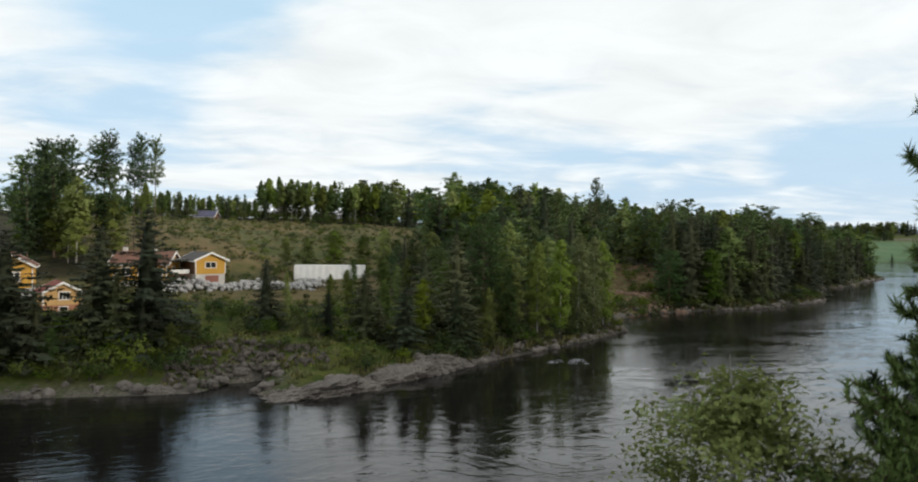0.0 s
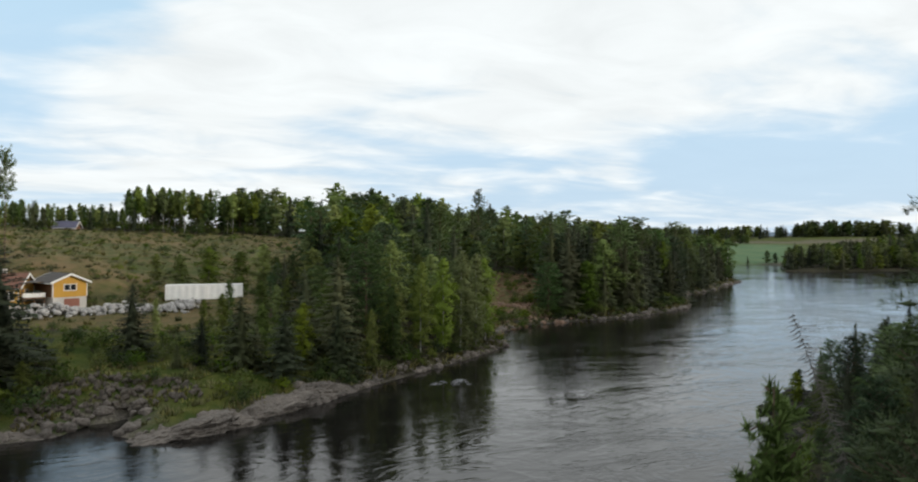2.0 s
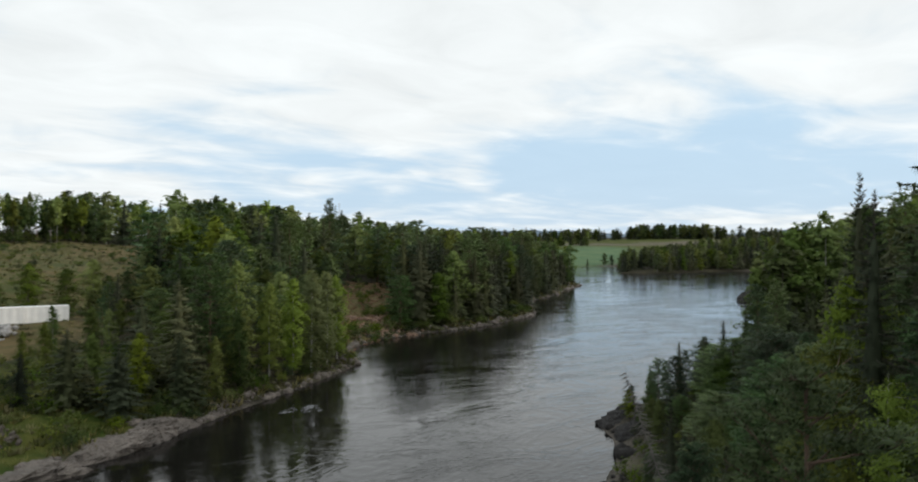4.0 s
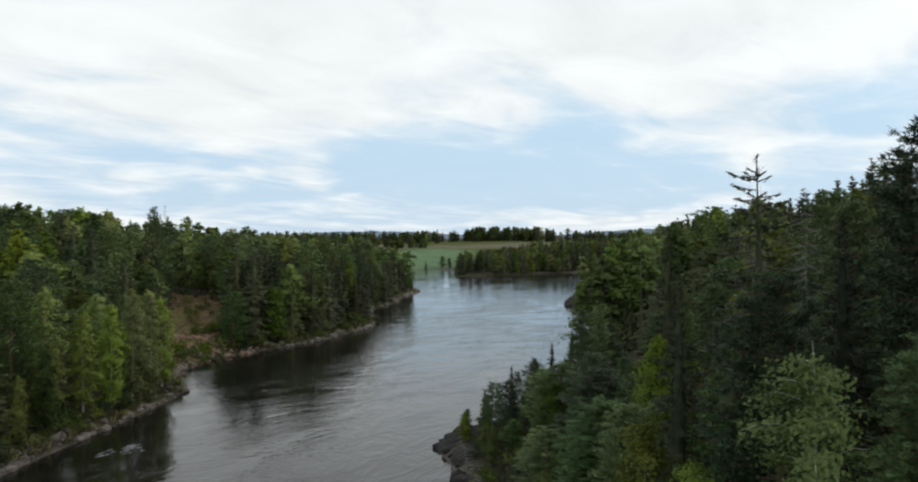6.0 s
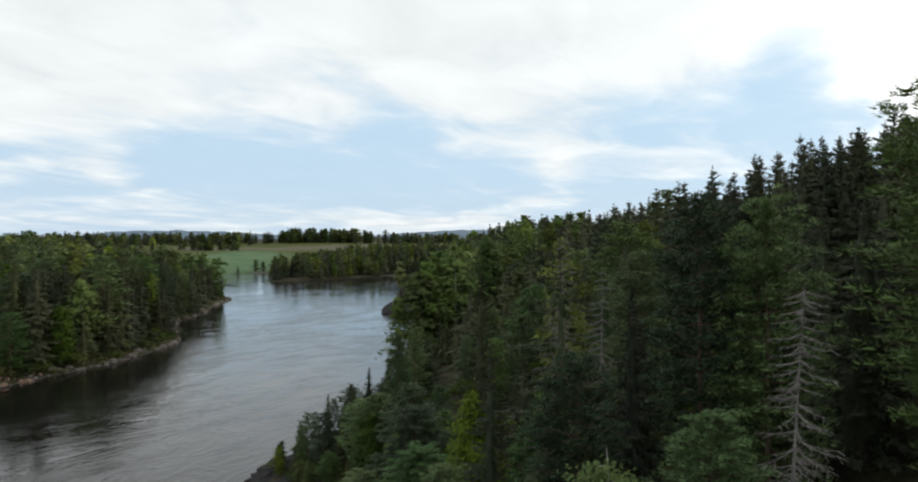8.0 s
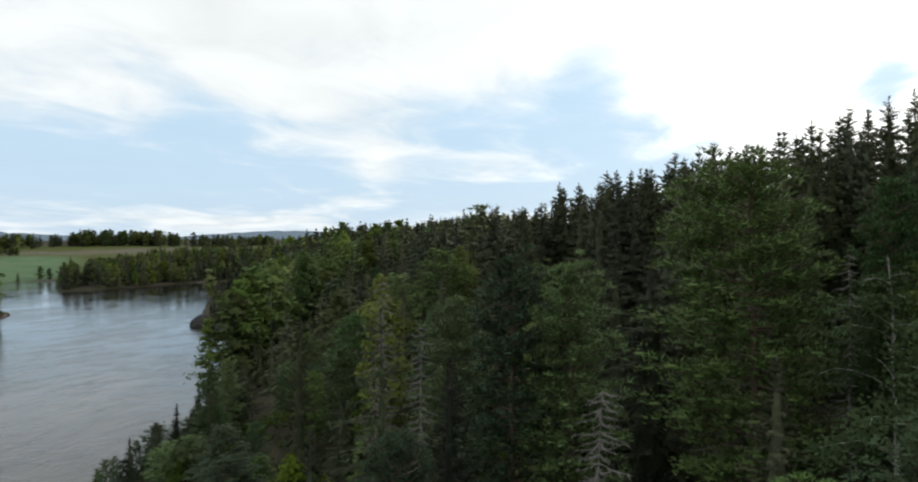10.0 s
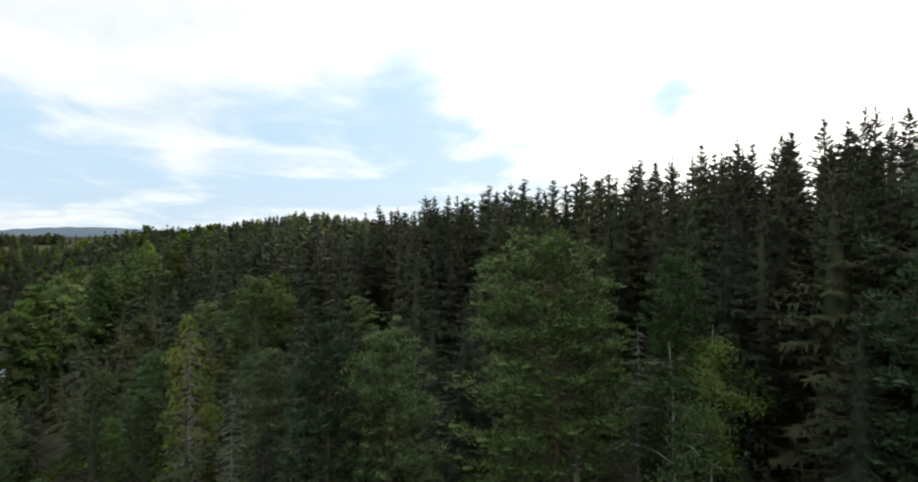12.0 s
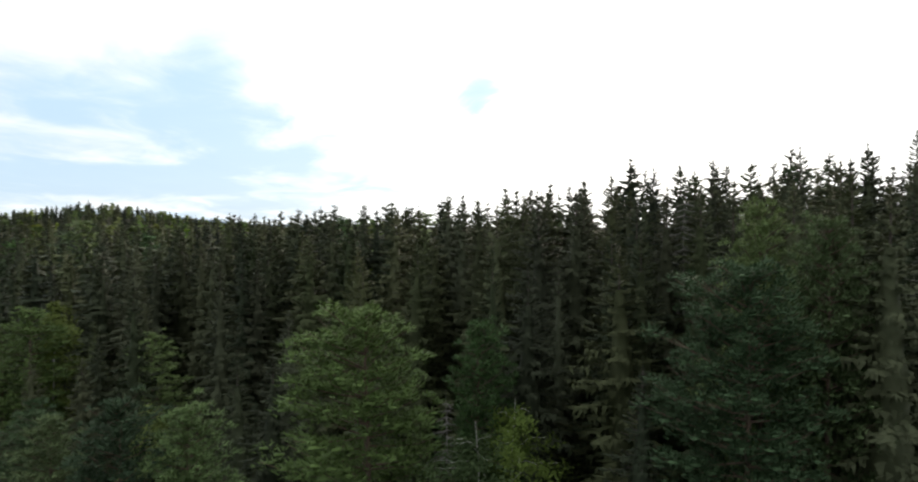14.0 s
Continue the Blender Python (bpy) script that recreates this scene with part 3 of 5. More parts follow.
def tuft_model(rng, lod, h=0.7, r=0.5):
    stems, sprays = Stems(), Sprays()
    stems.limb([(0, 0, -0.1), (0, 0, 0.1)], [0.03, 0.02], 3)
    k = 16
    base = rng.normal(0, r * 0.5, (k, 3)) * [1, 1, 0]
    along = unit(base * [0.8, 0.8, 0] + rng.normal(0, 0.25, (k, 3)) + np.array([0, 0, 0.9])) * h * rng.uniform(0.3, 0.6, (k, 1))
    sprays.add(base + along * 0.8, along, unit(np.cross(along, anyway(rng, k))) * 0.07, [0, 0, 1.0])
    return stems, sprays


KINDS = {
    "shrub": (shrub_model, BARK, SHRUB, 3.0, "green leafy shrub"),
    "grass": (tuft_model, BARK, GRASS, 0.7, "dry grass tuft"),
    "spruce": (spruce_model, BARK, SPRUCE, 15.0, "dark green spruce with drooping boughs on the wooded bank"),
    "pine": (pine_model, PINE_BARK, PINE, 15.0, "scots pine with reddish bark and blue-green needle pads"),
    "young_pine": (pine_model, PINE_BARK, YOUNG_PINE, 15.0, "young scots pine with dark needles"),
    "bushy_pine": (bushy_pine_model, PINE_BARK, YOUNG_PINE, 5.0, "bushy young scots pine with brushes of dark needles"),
    "birch": (birch_model, BIRCH_BARK, BIRCH, 12.0, "slender birch with white trunk and light green leaves"),
    "alder": (birch_model, BARK, ALDER, 12.0, "leafy green deciduous tree with a dark trunk"),
    "bare_spruce": (bare_model, DEAD_WOOD, None, 12.0, "dead grey spruce with bare drooping twigs"),
}
MODELS = {}
VARIANTS = {0: 4, 1: 5, 2: 5}


def tree(kind, lod, x, y, z, h, wide=1.0, label="", group="", turn=None, variant=None, **shape):
    """A tree of its own: an Empty at its foot with trunk and crown."""
    model, bark, leaf, ref, text = KINDS[kind]
    v = variant if variant is not None else random.randrange(VARIANTS[lod])
    s = h / ref
    m = Matrix.LocRotScale((x, y, z), Euler((0, 0, random.random() * 6.28 if turn is None else turn)), (s * wide, s * wide, s))
    key = (kind, lod, v)
    if key in MODELS:
        ob = copy_thing(MODELS[key], m @ Matrix.Diagonal((*[1 / c for c in MODELS[key].scale], 1)))
    else:
        rng = np.random.default_rng(17 * v + 101 * lod + 7 * len(kind) + ord(kind[0]))
        stems, sprays = model(rng, lod, **shape)
        ob = new(kind + "_tree" if kind != "bare_spruce" else "dead_tree")
        MODELS[key] = ob
        part_mesh("trunk", stems.mesh("trunk"), bark, ob)
        if leaf:
            part_mesh("crown", sprays.mesh("crown"), leaf, ob)
        else:
            part_mesh("bare_crown", sprays.mesh("bare_crown"), bark, ob)
        ob.matrix_basis = m
    return tagged(ob, label or text, "dead tree" if "bare" in kind else kind.split("_")[-1] + " tree", group or ("trees on the near wooded bank" if y < 20 + 0.62 * x else "trees on the opposite bank"))


# ---- the lie of the land ----
LEFT = [(-2500, 120), (-400, 75), (-150, 68), (-60, 66), (-27, 65), (-20, 64.5), (-13, 64), (-11, 65), (-9, 68.3), (-6, 69.5), (-5, 67), (-6.5, 63.3), (-4, 60.2), (-1, 60), (2, 62), (4, 65), (8, 66),
        (12, 70), (16, 73), (21, 77), (28, 82), (37, 89), (43, 94), (47, 98), (48, 104), (53, 113), (61, 120), (74, 124), (93, 127), (116, 138), (122, 143), (140, 165), (152, 178), (175, 192), (194, 209), (226, 231),
        (238, 250), (250, 300), (300, 360), (373, 395)]
FAR = [(373, 395), (434, 434), (455, 420), (400, 372), (345, 318), (362, 312), (400, 300), (440, 300), (470, 285)]
RIGHT = [(470, 285), (400, 240), (335, 214), (300, 190), (260, 168), (209, 137), (192, 114), (178, 101), (133, 80), (93, 62), (64, 52), (55, 53), (50, 50), (47, 45), (42, 40), (30, 32), (12, 25), (-10, 20), (-60, 16), (-400, 20), (-2500, 60)]


def off_chain(x, y, chain):
    best = np.full(x.shape, 1e9)
    for (ax, ay), (bx, by) in zip(chain, chain[1:]):
        dx, dy = bx - ax, by - ay
        t = np.clip(((x - ax) * dx + (y - ay) * dy) / (dx * dx + dy * dy), 0, 1)
        best = np.minimum(best, np.hypot(x - ax - t * dx, y - ay - t * dy))
    return best


def inside(x, y, ring):
    res = np.zeros(x.shape, bool)
    for (ax, ay), (bx, by) in zip(ring, ring[1:] + ring[:1]):
        if ay != by:
            res ^= ((ay > y) != (by > y)) & (x < (bx - ax) * (y - ay) / (by - ay) + ax)
    return res


RIVER = LEFT + FAR[1:] + RIGHT[1:]
CLEARCUT = [(-52, 160), (-30, 134), (-16, 129), (21, 127), (26, 147), (35, 185), (64, 262), (50, 275), (-20, 272), (-60, 262)]
TERRACE = [(-46, 100), (-24, 104), (-4, 96), (9, 106), (14, 121), (4, 129), (-30, 130), (-44, 122)]
CLEARING = [(51, 108), (58, 113), (66, 121), (84, 150), (104, 196), (94, 204), (72, 160), (58, 132), (52, 120)]
FIELD = [(380, 402), (436, 440), (468, 424), (560, 490), (600, 540), (565, 580), (500, 562), (430, 480)]
BARE_ROCK = [(536, 610), (600, 590), (660, 520), (760, 490), (780, 530), (690, 575), (640, 632), (570, 668)]
HILL = [(380, 402), (434, 438), (470, 424), (450, 340), (560, 330), (800, 420), (920, 560), (760, 820), (620, 840), (470, 620)]
UPFIELD = [(44, 280), (66, 276), (76, 300), (54, 312)]


def waves(x, y, k, seed):
    """A soft noise from a few sines; k: its length in metres."""
    rng = np.random.default_rng(seed)
    out = np.zeros(x.shape)
    for i in range(9):
        a, p, f = rng.random() * 6.28, rng.random() * 6.28, (0.6 + rng.random()) * 6.28 / k
        out += np.sin((x * math.cos(a) + y * math.sin(a)) * f + p)
    return out / 5


def soft(x, y, ring, width):
    d = off_chain(x, y, ring + ring[:1])
    return np.clip(np.where(inside(x, y, ring), 0.5 + d / width, 0.5 - d / width), 0, 1)


def height(x, y):
    x, y = np.asarray(x, float), np.asarray(y, float)
    dl, df, dr = off_chain(x, y, LEFT), off_chain(x, y, FAR), off_chain(x, y, RIGHT)
    wet = inside(x, y, RIVER)
    d = np.minimum(np.minimum(dl, df), dr)
    zl = np.interp(dl, [0, 2, 5, 10, 18, 30, 52, 62, 82, 110, 190, 300, 600, 2500], [0, 0.7, 1.5, 2.5, 4.0, 5.2, 5.8, 6.6, 11.5, 14, 21.5, 25, 27, 45])
    zl = zl + 1.5 * np.exp(-((x + 7) ** 2 + (y - 74) ** 2) / 30)
    zl = zl - 2.6 * np.exp(-((x + 35) ** 2 / 130 + (y - 99) ** 2 / 260)) * np.clip(dl / 12, 0, 1)
    zr = np.interp(dr, [0, 2, 6, 10, 20, 30, 40, 55, 80, 150, 400, 2500], [0, 1.0, 2.4, 3.8, 7.6, 11.5, 15, 18.5, 20.0, 21.0, 24, 40])
    zf = np.interp(df, [0, 10, 60, 150, 250, 400, 800, 2500], [0, 1.3, 4.5, 11.5, 18, 25, 33, 50])
    wl, wf, wr = (1 / (k + 0.3) ** 4 for k in (dl, df, dr))
    z = (zl * wl + zf * wf + zr * wr) / (wl + wf + wr)
    ter = soft(x, y, TERRACE, 9) * (y > 95)
    z = z * (1 - ter * 0.8) + ter * 0.8 * np.interp(y, [98, 106, 114, 124], [3.0, 3.6, 5.2, 5.9])
    z += 4.0 * np.exp(-((x - 25) ** 2 + (y + 75) ** 2) / 3200)
    z += 26 * np.exp(-((x - 930) ** 2 / 40000 + (y - 175) ** 2 / 14000))
    far = np.clip((d - 150) / 600, 0, 1)
    z += waves(x, y, 260, 4) * 6 * far + waves(x, y, 1100, 8) * 12 * np.clip((d - 500) / 900, 0, 1)
    z += np.clip(d / 8, 0, 1) * (waves(x, y, 9, 1) * 0.28 + waves(x, y, 34, 2) * 0.5)
    return np.where(wet, -np.minimum(0.25 * d + 0.02, 4.0), z)


def axis(lo, hi, step, far):
    a = list(np.arange(lo, hi, step))
    s = step
    while a[-1] < far:
        s *= 1.075
        a.append(a[-1] + s)
    s = step
    while a[0] > -far:
        s *= 1.075
        a.insert(0, a[0] - s)
    return np.array(a)


def build_ground():
    gx, gy = np.meshgrid(axis(-45, 135, 1.3, 4600), axis(-40, 150, 1.3, 4600))
    k, m = gx.shape
    x, y = gx.ravel(), gy.ravel()
    z = height(x, y)
    i, j = np.meshgrid(np.arange(k - 1), np.arange(m - 1), indexing="ij")
    quads = np.stack([i * m + j, i * m + j + 1, (i + 1) * m + j + 1, (i + 1) * m + j], -1).reshape(-1, 4)
    me = mesh_of("ground", np.column_stack([x, y, z]), quads, True)
    d = off_chain(x, y, RIVER)
    bare = np.maximum(soft(x, y, CLEARCUT, 10), np.maximum(soft(x, y, TERRACE, 6) * 0.8, soft(x, y, CLEARING, 3)))
    lush = np.clip((30 - off_chain(x, y, LEFT)) / 8, 0, 1) * np.clip((22 - x) / 12, 0, 1) * (y > 55)
    bare = np.maximum(bare, soft(x, y, BARE_ROCK, 24))
    lush = np.maximum(lush, soft(x, y, HILL, 40))
    field = np.maximum(soft(x, y, FIELD, 16), soft(x, y, UPFIELD, 6))
    shore = np.clip(1.1 - d / np.where((x > 10) & (y > 60), 0.8, 2.6), 0, 1) * (z < 2.0)
    shore = np.maximum(shore, soft(x, y, BARE_ROCK, 24))
    me.color_attributes.new("zone", "FLOAT_COLOR", "POINT").data.foreach_set("color", np.column_stack([bare, field, shore, lush]).ravel().astype(np.float32))
    tagged(part_mesh("ground", me, GROUND), "wooded river valley ground with grass, clear-cut slope and fields", "ground", kind="structure")
    w = 4500
    me = mesh_of("water", [(-w, -200, 0), (900, -200, 0), (900, 700, 0), (-w, 700, 0)], np.array([[0, 1, 2, 3]]))
    tagged(part_mesh("water", me, WATER), "dark brown rippling river water with swirling eddies", "water", kind="structure")


build_ground()


def build_backdrop():
    """Low hills on the horizon, with the blue of distance painted on."""
    # base colour carries the aerial haze; no air is modelled
    m = grainy("distant woods with painted haze", (0.075, 0.125, 0.180), (0.095, 0.150, 0.205), 0.01, bump=0.0)
    for name, r, lo, hi, top, seed in (("backdrop", 3300, 30, 100, 78, 3), ("backdrop_2", 3900, -40, 150, 62, 5)):
        az = np.radians(np.linspace(lo, hi, 160))
        h = top + 20 * waves(az * 900, az * 0, 300, seed) + 3 * waves(az * 900, az * 0, 25, seed + 1)
        h *= np.clip((az - az[0]) * 9, 0, 1) ** 0.5 * np.clip((az[-1] - az) * 9, 0, 1) ** 0.5
        rows = []
        for rr, f in ((r - 700, -0.4), (r - 350, 0.55), (r, 1.0), (r + 500, -0.5)):
            rows.append(np.column_stack([np.sin(az) * rr, np.cos(az) * rr, h * f]))
        k = len(az)
        i, j = np.meshgrid(np.arange(3), np.arange(k - 1), indexing="ij")
        q = np.stack([i * k + j, (i + 1) * k + j, (i + 1) * k + j + 1, i * k + j + 1], -1).reshape(-1, 4)
        tagged(part_mesh(name, mesh_of(name, np.concatenate(rows), q, True), m), "low wooded hills on the horizon, blue haze painted into their colour", "hills", kind="structure")


build_backdrop()


# ---- woods ----
def scatter(x0, x1, y0, y1, gap, seed):
    """Jittered places on a grid."""
    rng = np.random.default_rng(seed)
    gx, gy = np.meshgrid(np.arange(x0, x1, gap), np.arange(y0, y1, gap))
    x, y = (g.ravel() + rng.uniform(-0.48, 0.48, g.size) * gap for g in (gx, gy))
    return x, y, rng.random(len(x)), rng.random(len(x))


def wood(name, kind, places, label, lod=3, variants=6, **shape):
    """Far trees joined into one mesh of crowns and one of trunks. places: x, y, z, height, wide."""
    if not len(places):
        return
    model, bark, leaf, ref, _ = KINDS[kind]
    rng = np.random.default_rng(len(name) + len(kind))
    made = []
    for v in range(variants):
        st, sp = model(rng, lod, **shape)
        made.append((np.concatenate(st.v), np.concatenate(st.f), *(sp.arrays() if sp else (None, None, None))))
    base = [0, 0]
    vs, fs, tones, faces = ([], []), ([], []), [], []
    for x, y, z, h, wide in places:
        tv, tf, cv, cf, cn = made[rng.integers(variants)]
        a, s = rng.random() * 6.28, h / ref
        rot = np.array([[math.cos(a), -math.sin(a), 0], [math.sin(a), math.cos(a), 0], [0, 0, 1]])
        for k, (v, f) in enumerate(((tv, tf), (cv, cf))):
            if v is not None:
                vs[k].append(v @ rot.T * (s * wide, s * wide, s) + (x, y, z))
                fs[k].append(f + base[k])
                base[k] += len(v)
        if cv is not None:
            faces.append(cn @ rot.T)
            tones.append(np.full(len(cv), rng.random(), np.float32))
    top = tagged(new(name), label, "forest", kind="stuff")
    part_mesh("trunks", mesh_of("trunks", np.concatenate(vs[0]), np.concatenate(fs[0])), bark, top)
    if vs[1]:
        me = leaf_mesh("crowns", np.concatenate(vs[1]), np.concatenate(fs[1]), np.concatenate(faces))
        me.attributes.new("tone", "FLOAT", "POINT").data.foreach_set("value", np.concatenate(tones))
        part_mesh("crowns", me, leaf, top)


def tall_lod(x, y):
    off = math.hypot(x, y)
    return 0 if off < 26 else 1 if off < 48 else 2


def right_canopy(d, x):
    return float(-0.9 * np.clip((x - 36) / 5, 0, 1) * np.clip((d - 38) / 8, 0, 1) - 1.5 * np.clip((x - 52) / 25, 0, 1) * np.clip((d - 38) / 8, 0, 1) + np.interp(d, [0, 4, 8, 12, 21, 29, 37, 46, 54, 66, 150], [2.5, 4, 7, 10, 18, 24.5, 29, 33.7, 37.4, 38.4, 39.4]))


# trees that stand out on the near bank: kind, x, y, top, width
NEAR = [
    ("pine", 26.5, -7.1, 30.4, 0.97), ("birch", 21.1, -10.3, 26.8, 1.2), ("birch", 22.7, -12.2, 27.2, 1.0), ("bare_spruce", 24.6, -10.0, 26.9, 0.9), ("pine", 27.3, -12.2, 29.4, 0.66),
    ("spruce", 29.0, -17.0, 32.0, 0.62), ("spruce", 31.4, -14.4, 32.7, 0.7), ("pine", 20.3, -21.9, 34.6, 0.62), ("pine", 17.4, -22.4, 34.0, 0.62), ("bare_spruce", 33.5, -25.8, 35.6, 1.0), ("bare_spruce", 36.0, -29.0, 36.0, 1.0), ("spruce", 33.4, -24.5, 37.0, 0.9), ("pine", 17.0, -18.6, 32.4, 0.84), ("pine", 30.0, 3.2, 26.4, 0.82),
    ("pine", 28.7, 0.3, 26.2, 0.74), ("bare_spruce", 30.6, 8.0, 23.3, 0.8), ("pine", 38.9, 7.9, 23.6, 0.78), ("birch", 48.8, 16.3, 25.2, 0.9), ("birch", 13.4, 2.8, 19.4, 1.08), ("alder", 17.5, 8.8, 16.2, 1.0),
    ("birch", 17.0, 7.2, 15.2, 0.9), ("alder", 27.0, 13.0, 17.6, 1.0), ("spruce", 51.8, 5.8, 29.8, 0.9), ("spruce", 49.2, -0.3, 31.4, 0.85), ("pine", 60.7, 38.8, 14.4, 0.70), ("pine", 59.6, 44.3, 8.9, 0.62), ("pine", 57.6, 45.0, 7.6, 0.74), ("pine", 54.2, 46.6, 5.4, 0.94), ("alder", 51.8, 47.2, 4.4, 1.3), ("spruce", 63.5, 42.0, 12.0, 0.9), ("pine", 66.5, 40.5, 14.5, 0.70),
    ("alder", 50.4, 46.2, 4.4, 1.3), ("pine", 52.0, 44.0, 7.4, 0.9), ("alder", 49.0, 42.4, 4.6, 1.3), ("spruce", 54.0, 43.0, 9.0, 0.9), ("alder", 47.4, 40.8, 4.8, 1.3), ("pine", 50.4, 40.4, 8.2, 0.9), ("alder", 45.4, 38.4, 5.4, 1.2), ("spruce", 61.5, 43.3, 10.6, 0.8), ("pine", 55.5, 45.8, 6.6, 0.70), ("spruce", 53.2, 46.0, 6.2, 0.9), ("spruce", 38.0, 18.2, 22.6, 0.7), ("bare_spruce", 42.0, 14.0, 25.0, 0.8), ("bare_spruce", 23.7, 7.8, 22.3, 0.9), ("bare_spruce", 15.5, -1.2, 23.3, 1.0), ("spruce", 24.8, 5.0, 22.4, 0.8), ("spruce", 20.3, 9.2, 20.2, 0.8), ("pine", 19.2, 5.4, 20.4, 0.7),
    ("spruce", 38.0, -19.6, 36.2, 0.9), ("spruce", 41.8, -24.7, 37.3, 0.9), ("spruce", 49.2, -15.0, 34.8, 0.9), ("spruce", 24.0, -34.0, 38.5, 1.0),
    ("alder", 20.0, 11.0, 13.2, 1.2), ("pine", 23.0, 12.6, 14.6, 0.9), ("spruce", 19.4, 6.2, 15.6, 1.0), ("pine", 25.0, 9.0, 16.8, 0.9), ("spruce", 26.8, 6.4, 18.4, 0.9), ("alder", 17.4, 13.0, 10.2, 1.2), ("spruce", 13.0, 9.5, 13.2, 0.9), ("pine", 15.8, 12.6, 12.0, 0.7), ("spruce", 9.5, 6.5, 11.6, 0.9), ("spruce", 22.0, 18.5, 11.6, 1.0), ("alder", 23.4, 17.2, 11.2, 1.1), ("alder", 20.2, 15.0, 9.6, 1.1),
]
random.seed(5)
taken = []
for kind, x, y, top, wide in NEAR:
    z = float(height(np.array([x]), np.array([y]))[0])
    # the broad old pine keeps its rounded dome
    extra = dict(variant=30, per=6, peak=3.6) if (x, y) == (26.5, -7.1) else {}
    tree(kind, tall_lod(x, y), x, y, z, top - z, wide, **extra)
    taken.append((x, y))

x, y, r1, r2 = scatter(-12, 96, -70, 84, 5.9, 11)
x2, y2, s1, s2 = scatter(-12, 96, -70, 40, 3.5, 12)
ridge = off_chain(x2, y2, RIGHT) > 46
below = off_chain(x, y, RIGHT) <= 46
x, y = np.concatenate([x[below], x2[ridge]]), np.concatenate([y[below], y2[ridge]])
r1, r2 = np.concatenate([r1[below], s1[ridge]]), np.concatenate([r2[below], s2[ridge]])
ok = ~inside(x, y, RIVER)
dr = off_chain(x, y, RIGHT)
zs = height(x, y)
for i in np.argsort(np.hypot(x, y)):
    dist = math.hypot(x[i], y[i])
    az = math.degrees(math.atan2(x[i], y[i]))
    if not ok[i] or y[i] > 20 + 0.62 * x[i] or dist < 11 or dist > 84 or dr[i] < 4 or not 42 < az < 150 or (dr[i] > 62 and dist > 66):
        continue
    if min(math.hypot(x[i] - a, y[i] - b) for a, b in taken) < (1.8 if dr[i] > 42 else 2.8):
        continue
    high = dr[i] > 40
    h = max(2.5, (right_canopy(dr[i], x[i]) - zs[i]) * ((0.96 + 0.07 * r1[i]) if dr[i] > 42 else (0.64 + 0.32 * r1[i])))
    if dist < 34 and not high:
        h *= 0.86
    if dist < 42 and high:
        h = min(h, 35.8 - zs[i])
    if az < 80 and dist < 14:
        h = min(h, 8.5)
    kind = "spruce" if r2[i] < (0.94 if high else 0.36) else "pine" if r2[i] < (0.97 if high else 0.80) else "birch" if r2[i] < 0.88 else "alder" if r2[i] < 0.95 else "bare_spruce"
    if high and kind == "pine":
        kind = "spruce"
    if (dist < 32 or dr[i] < 22) and kind in ("birch", "alder"):
        kind = "pine" if r1[i] > 0.4 else "spruce"
    tree(kind, tall_lod(x[i], y[i]), x[i], y[i], zs[i], h, (1.08 if dr[i] > 42 else 1.25 if dr[i] < 12 else 0.85 if kind == "pine" else 1.05) + 0.30 * random.random())

# low growth along the near shore
x, y, r1, r2 = scatter(6, 90, 0, 84, 3.6, 13)
dr, zs = off_chain(x, y, RIGHT), height(x, y)
for i in np.nonzero(~inside(x, y, RIVER) & (y < 20 + 0.62 * x) & (dr > 2.2) & (dr < 13) & (np.hypot(x, y) > 17) & (np.hypot(x, y) < 84) & (np.hypot(x - 51, y - 48) > 4.5))[0]:
    if min(math.hypot(x[i] - a, y[i] - b) for a, b in taken) < 2.0:
        continue
    h = float(np.interp(dr[i], [2, 13], [2.4, 7.0])) * (0.7 + 0.6 * r1[i])
    if math.degrees(math.atan2(x[i] + 3.6, y[i] + 1.9)) < 52 and zs[i] + h > 13.6 - 0.33 * math.hypot(x[i] + 3.6, y[i] + 1.9):
        continue
    tree("alder" if r2[i] < 0.18 else "spruce" if r2[i] < 0.5 else "pine", max(1, tall_lod(x[i], y[i])), x[i], y[i], zs[i], h, 1.25 + 0.4 * r2[i])


def far_wood(name, x, y, r1, r2, keep, tops, shares, label, lod=3, wide=1.0, **shape):
    """shares: how the kinds divide."""
    z = height(x, y)
    lists = {k: [] for k, _ in shares}
    for i in np.nonzero(keep)[0]:
        acc = 0
        for k, s in shares:
            acc += s
            if r2[i] < acc:
                lists[k].append((x[i], y[i], z[i], tops[i] * (0.75 + 0.45 * r1[i]), wide * (0.8 if k == "pine" else 1.0) * (1.15 + 0.5 * r1[(i * 7) % len(r1)])))
                break
    for k in lists:
        wood(name + "_" + k + "_wood", k, lists[k], label, lod, **shape)


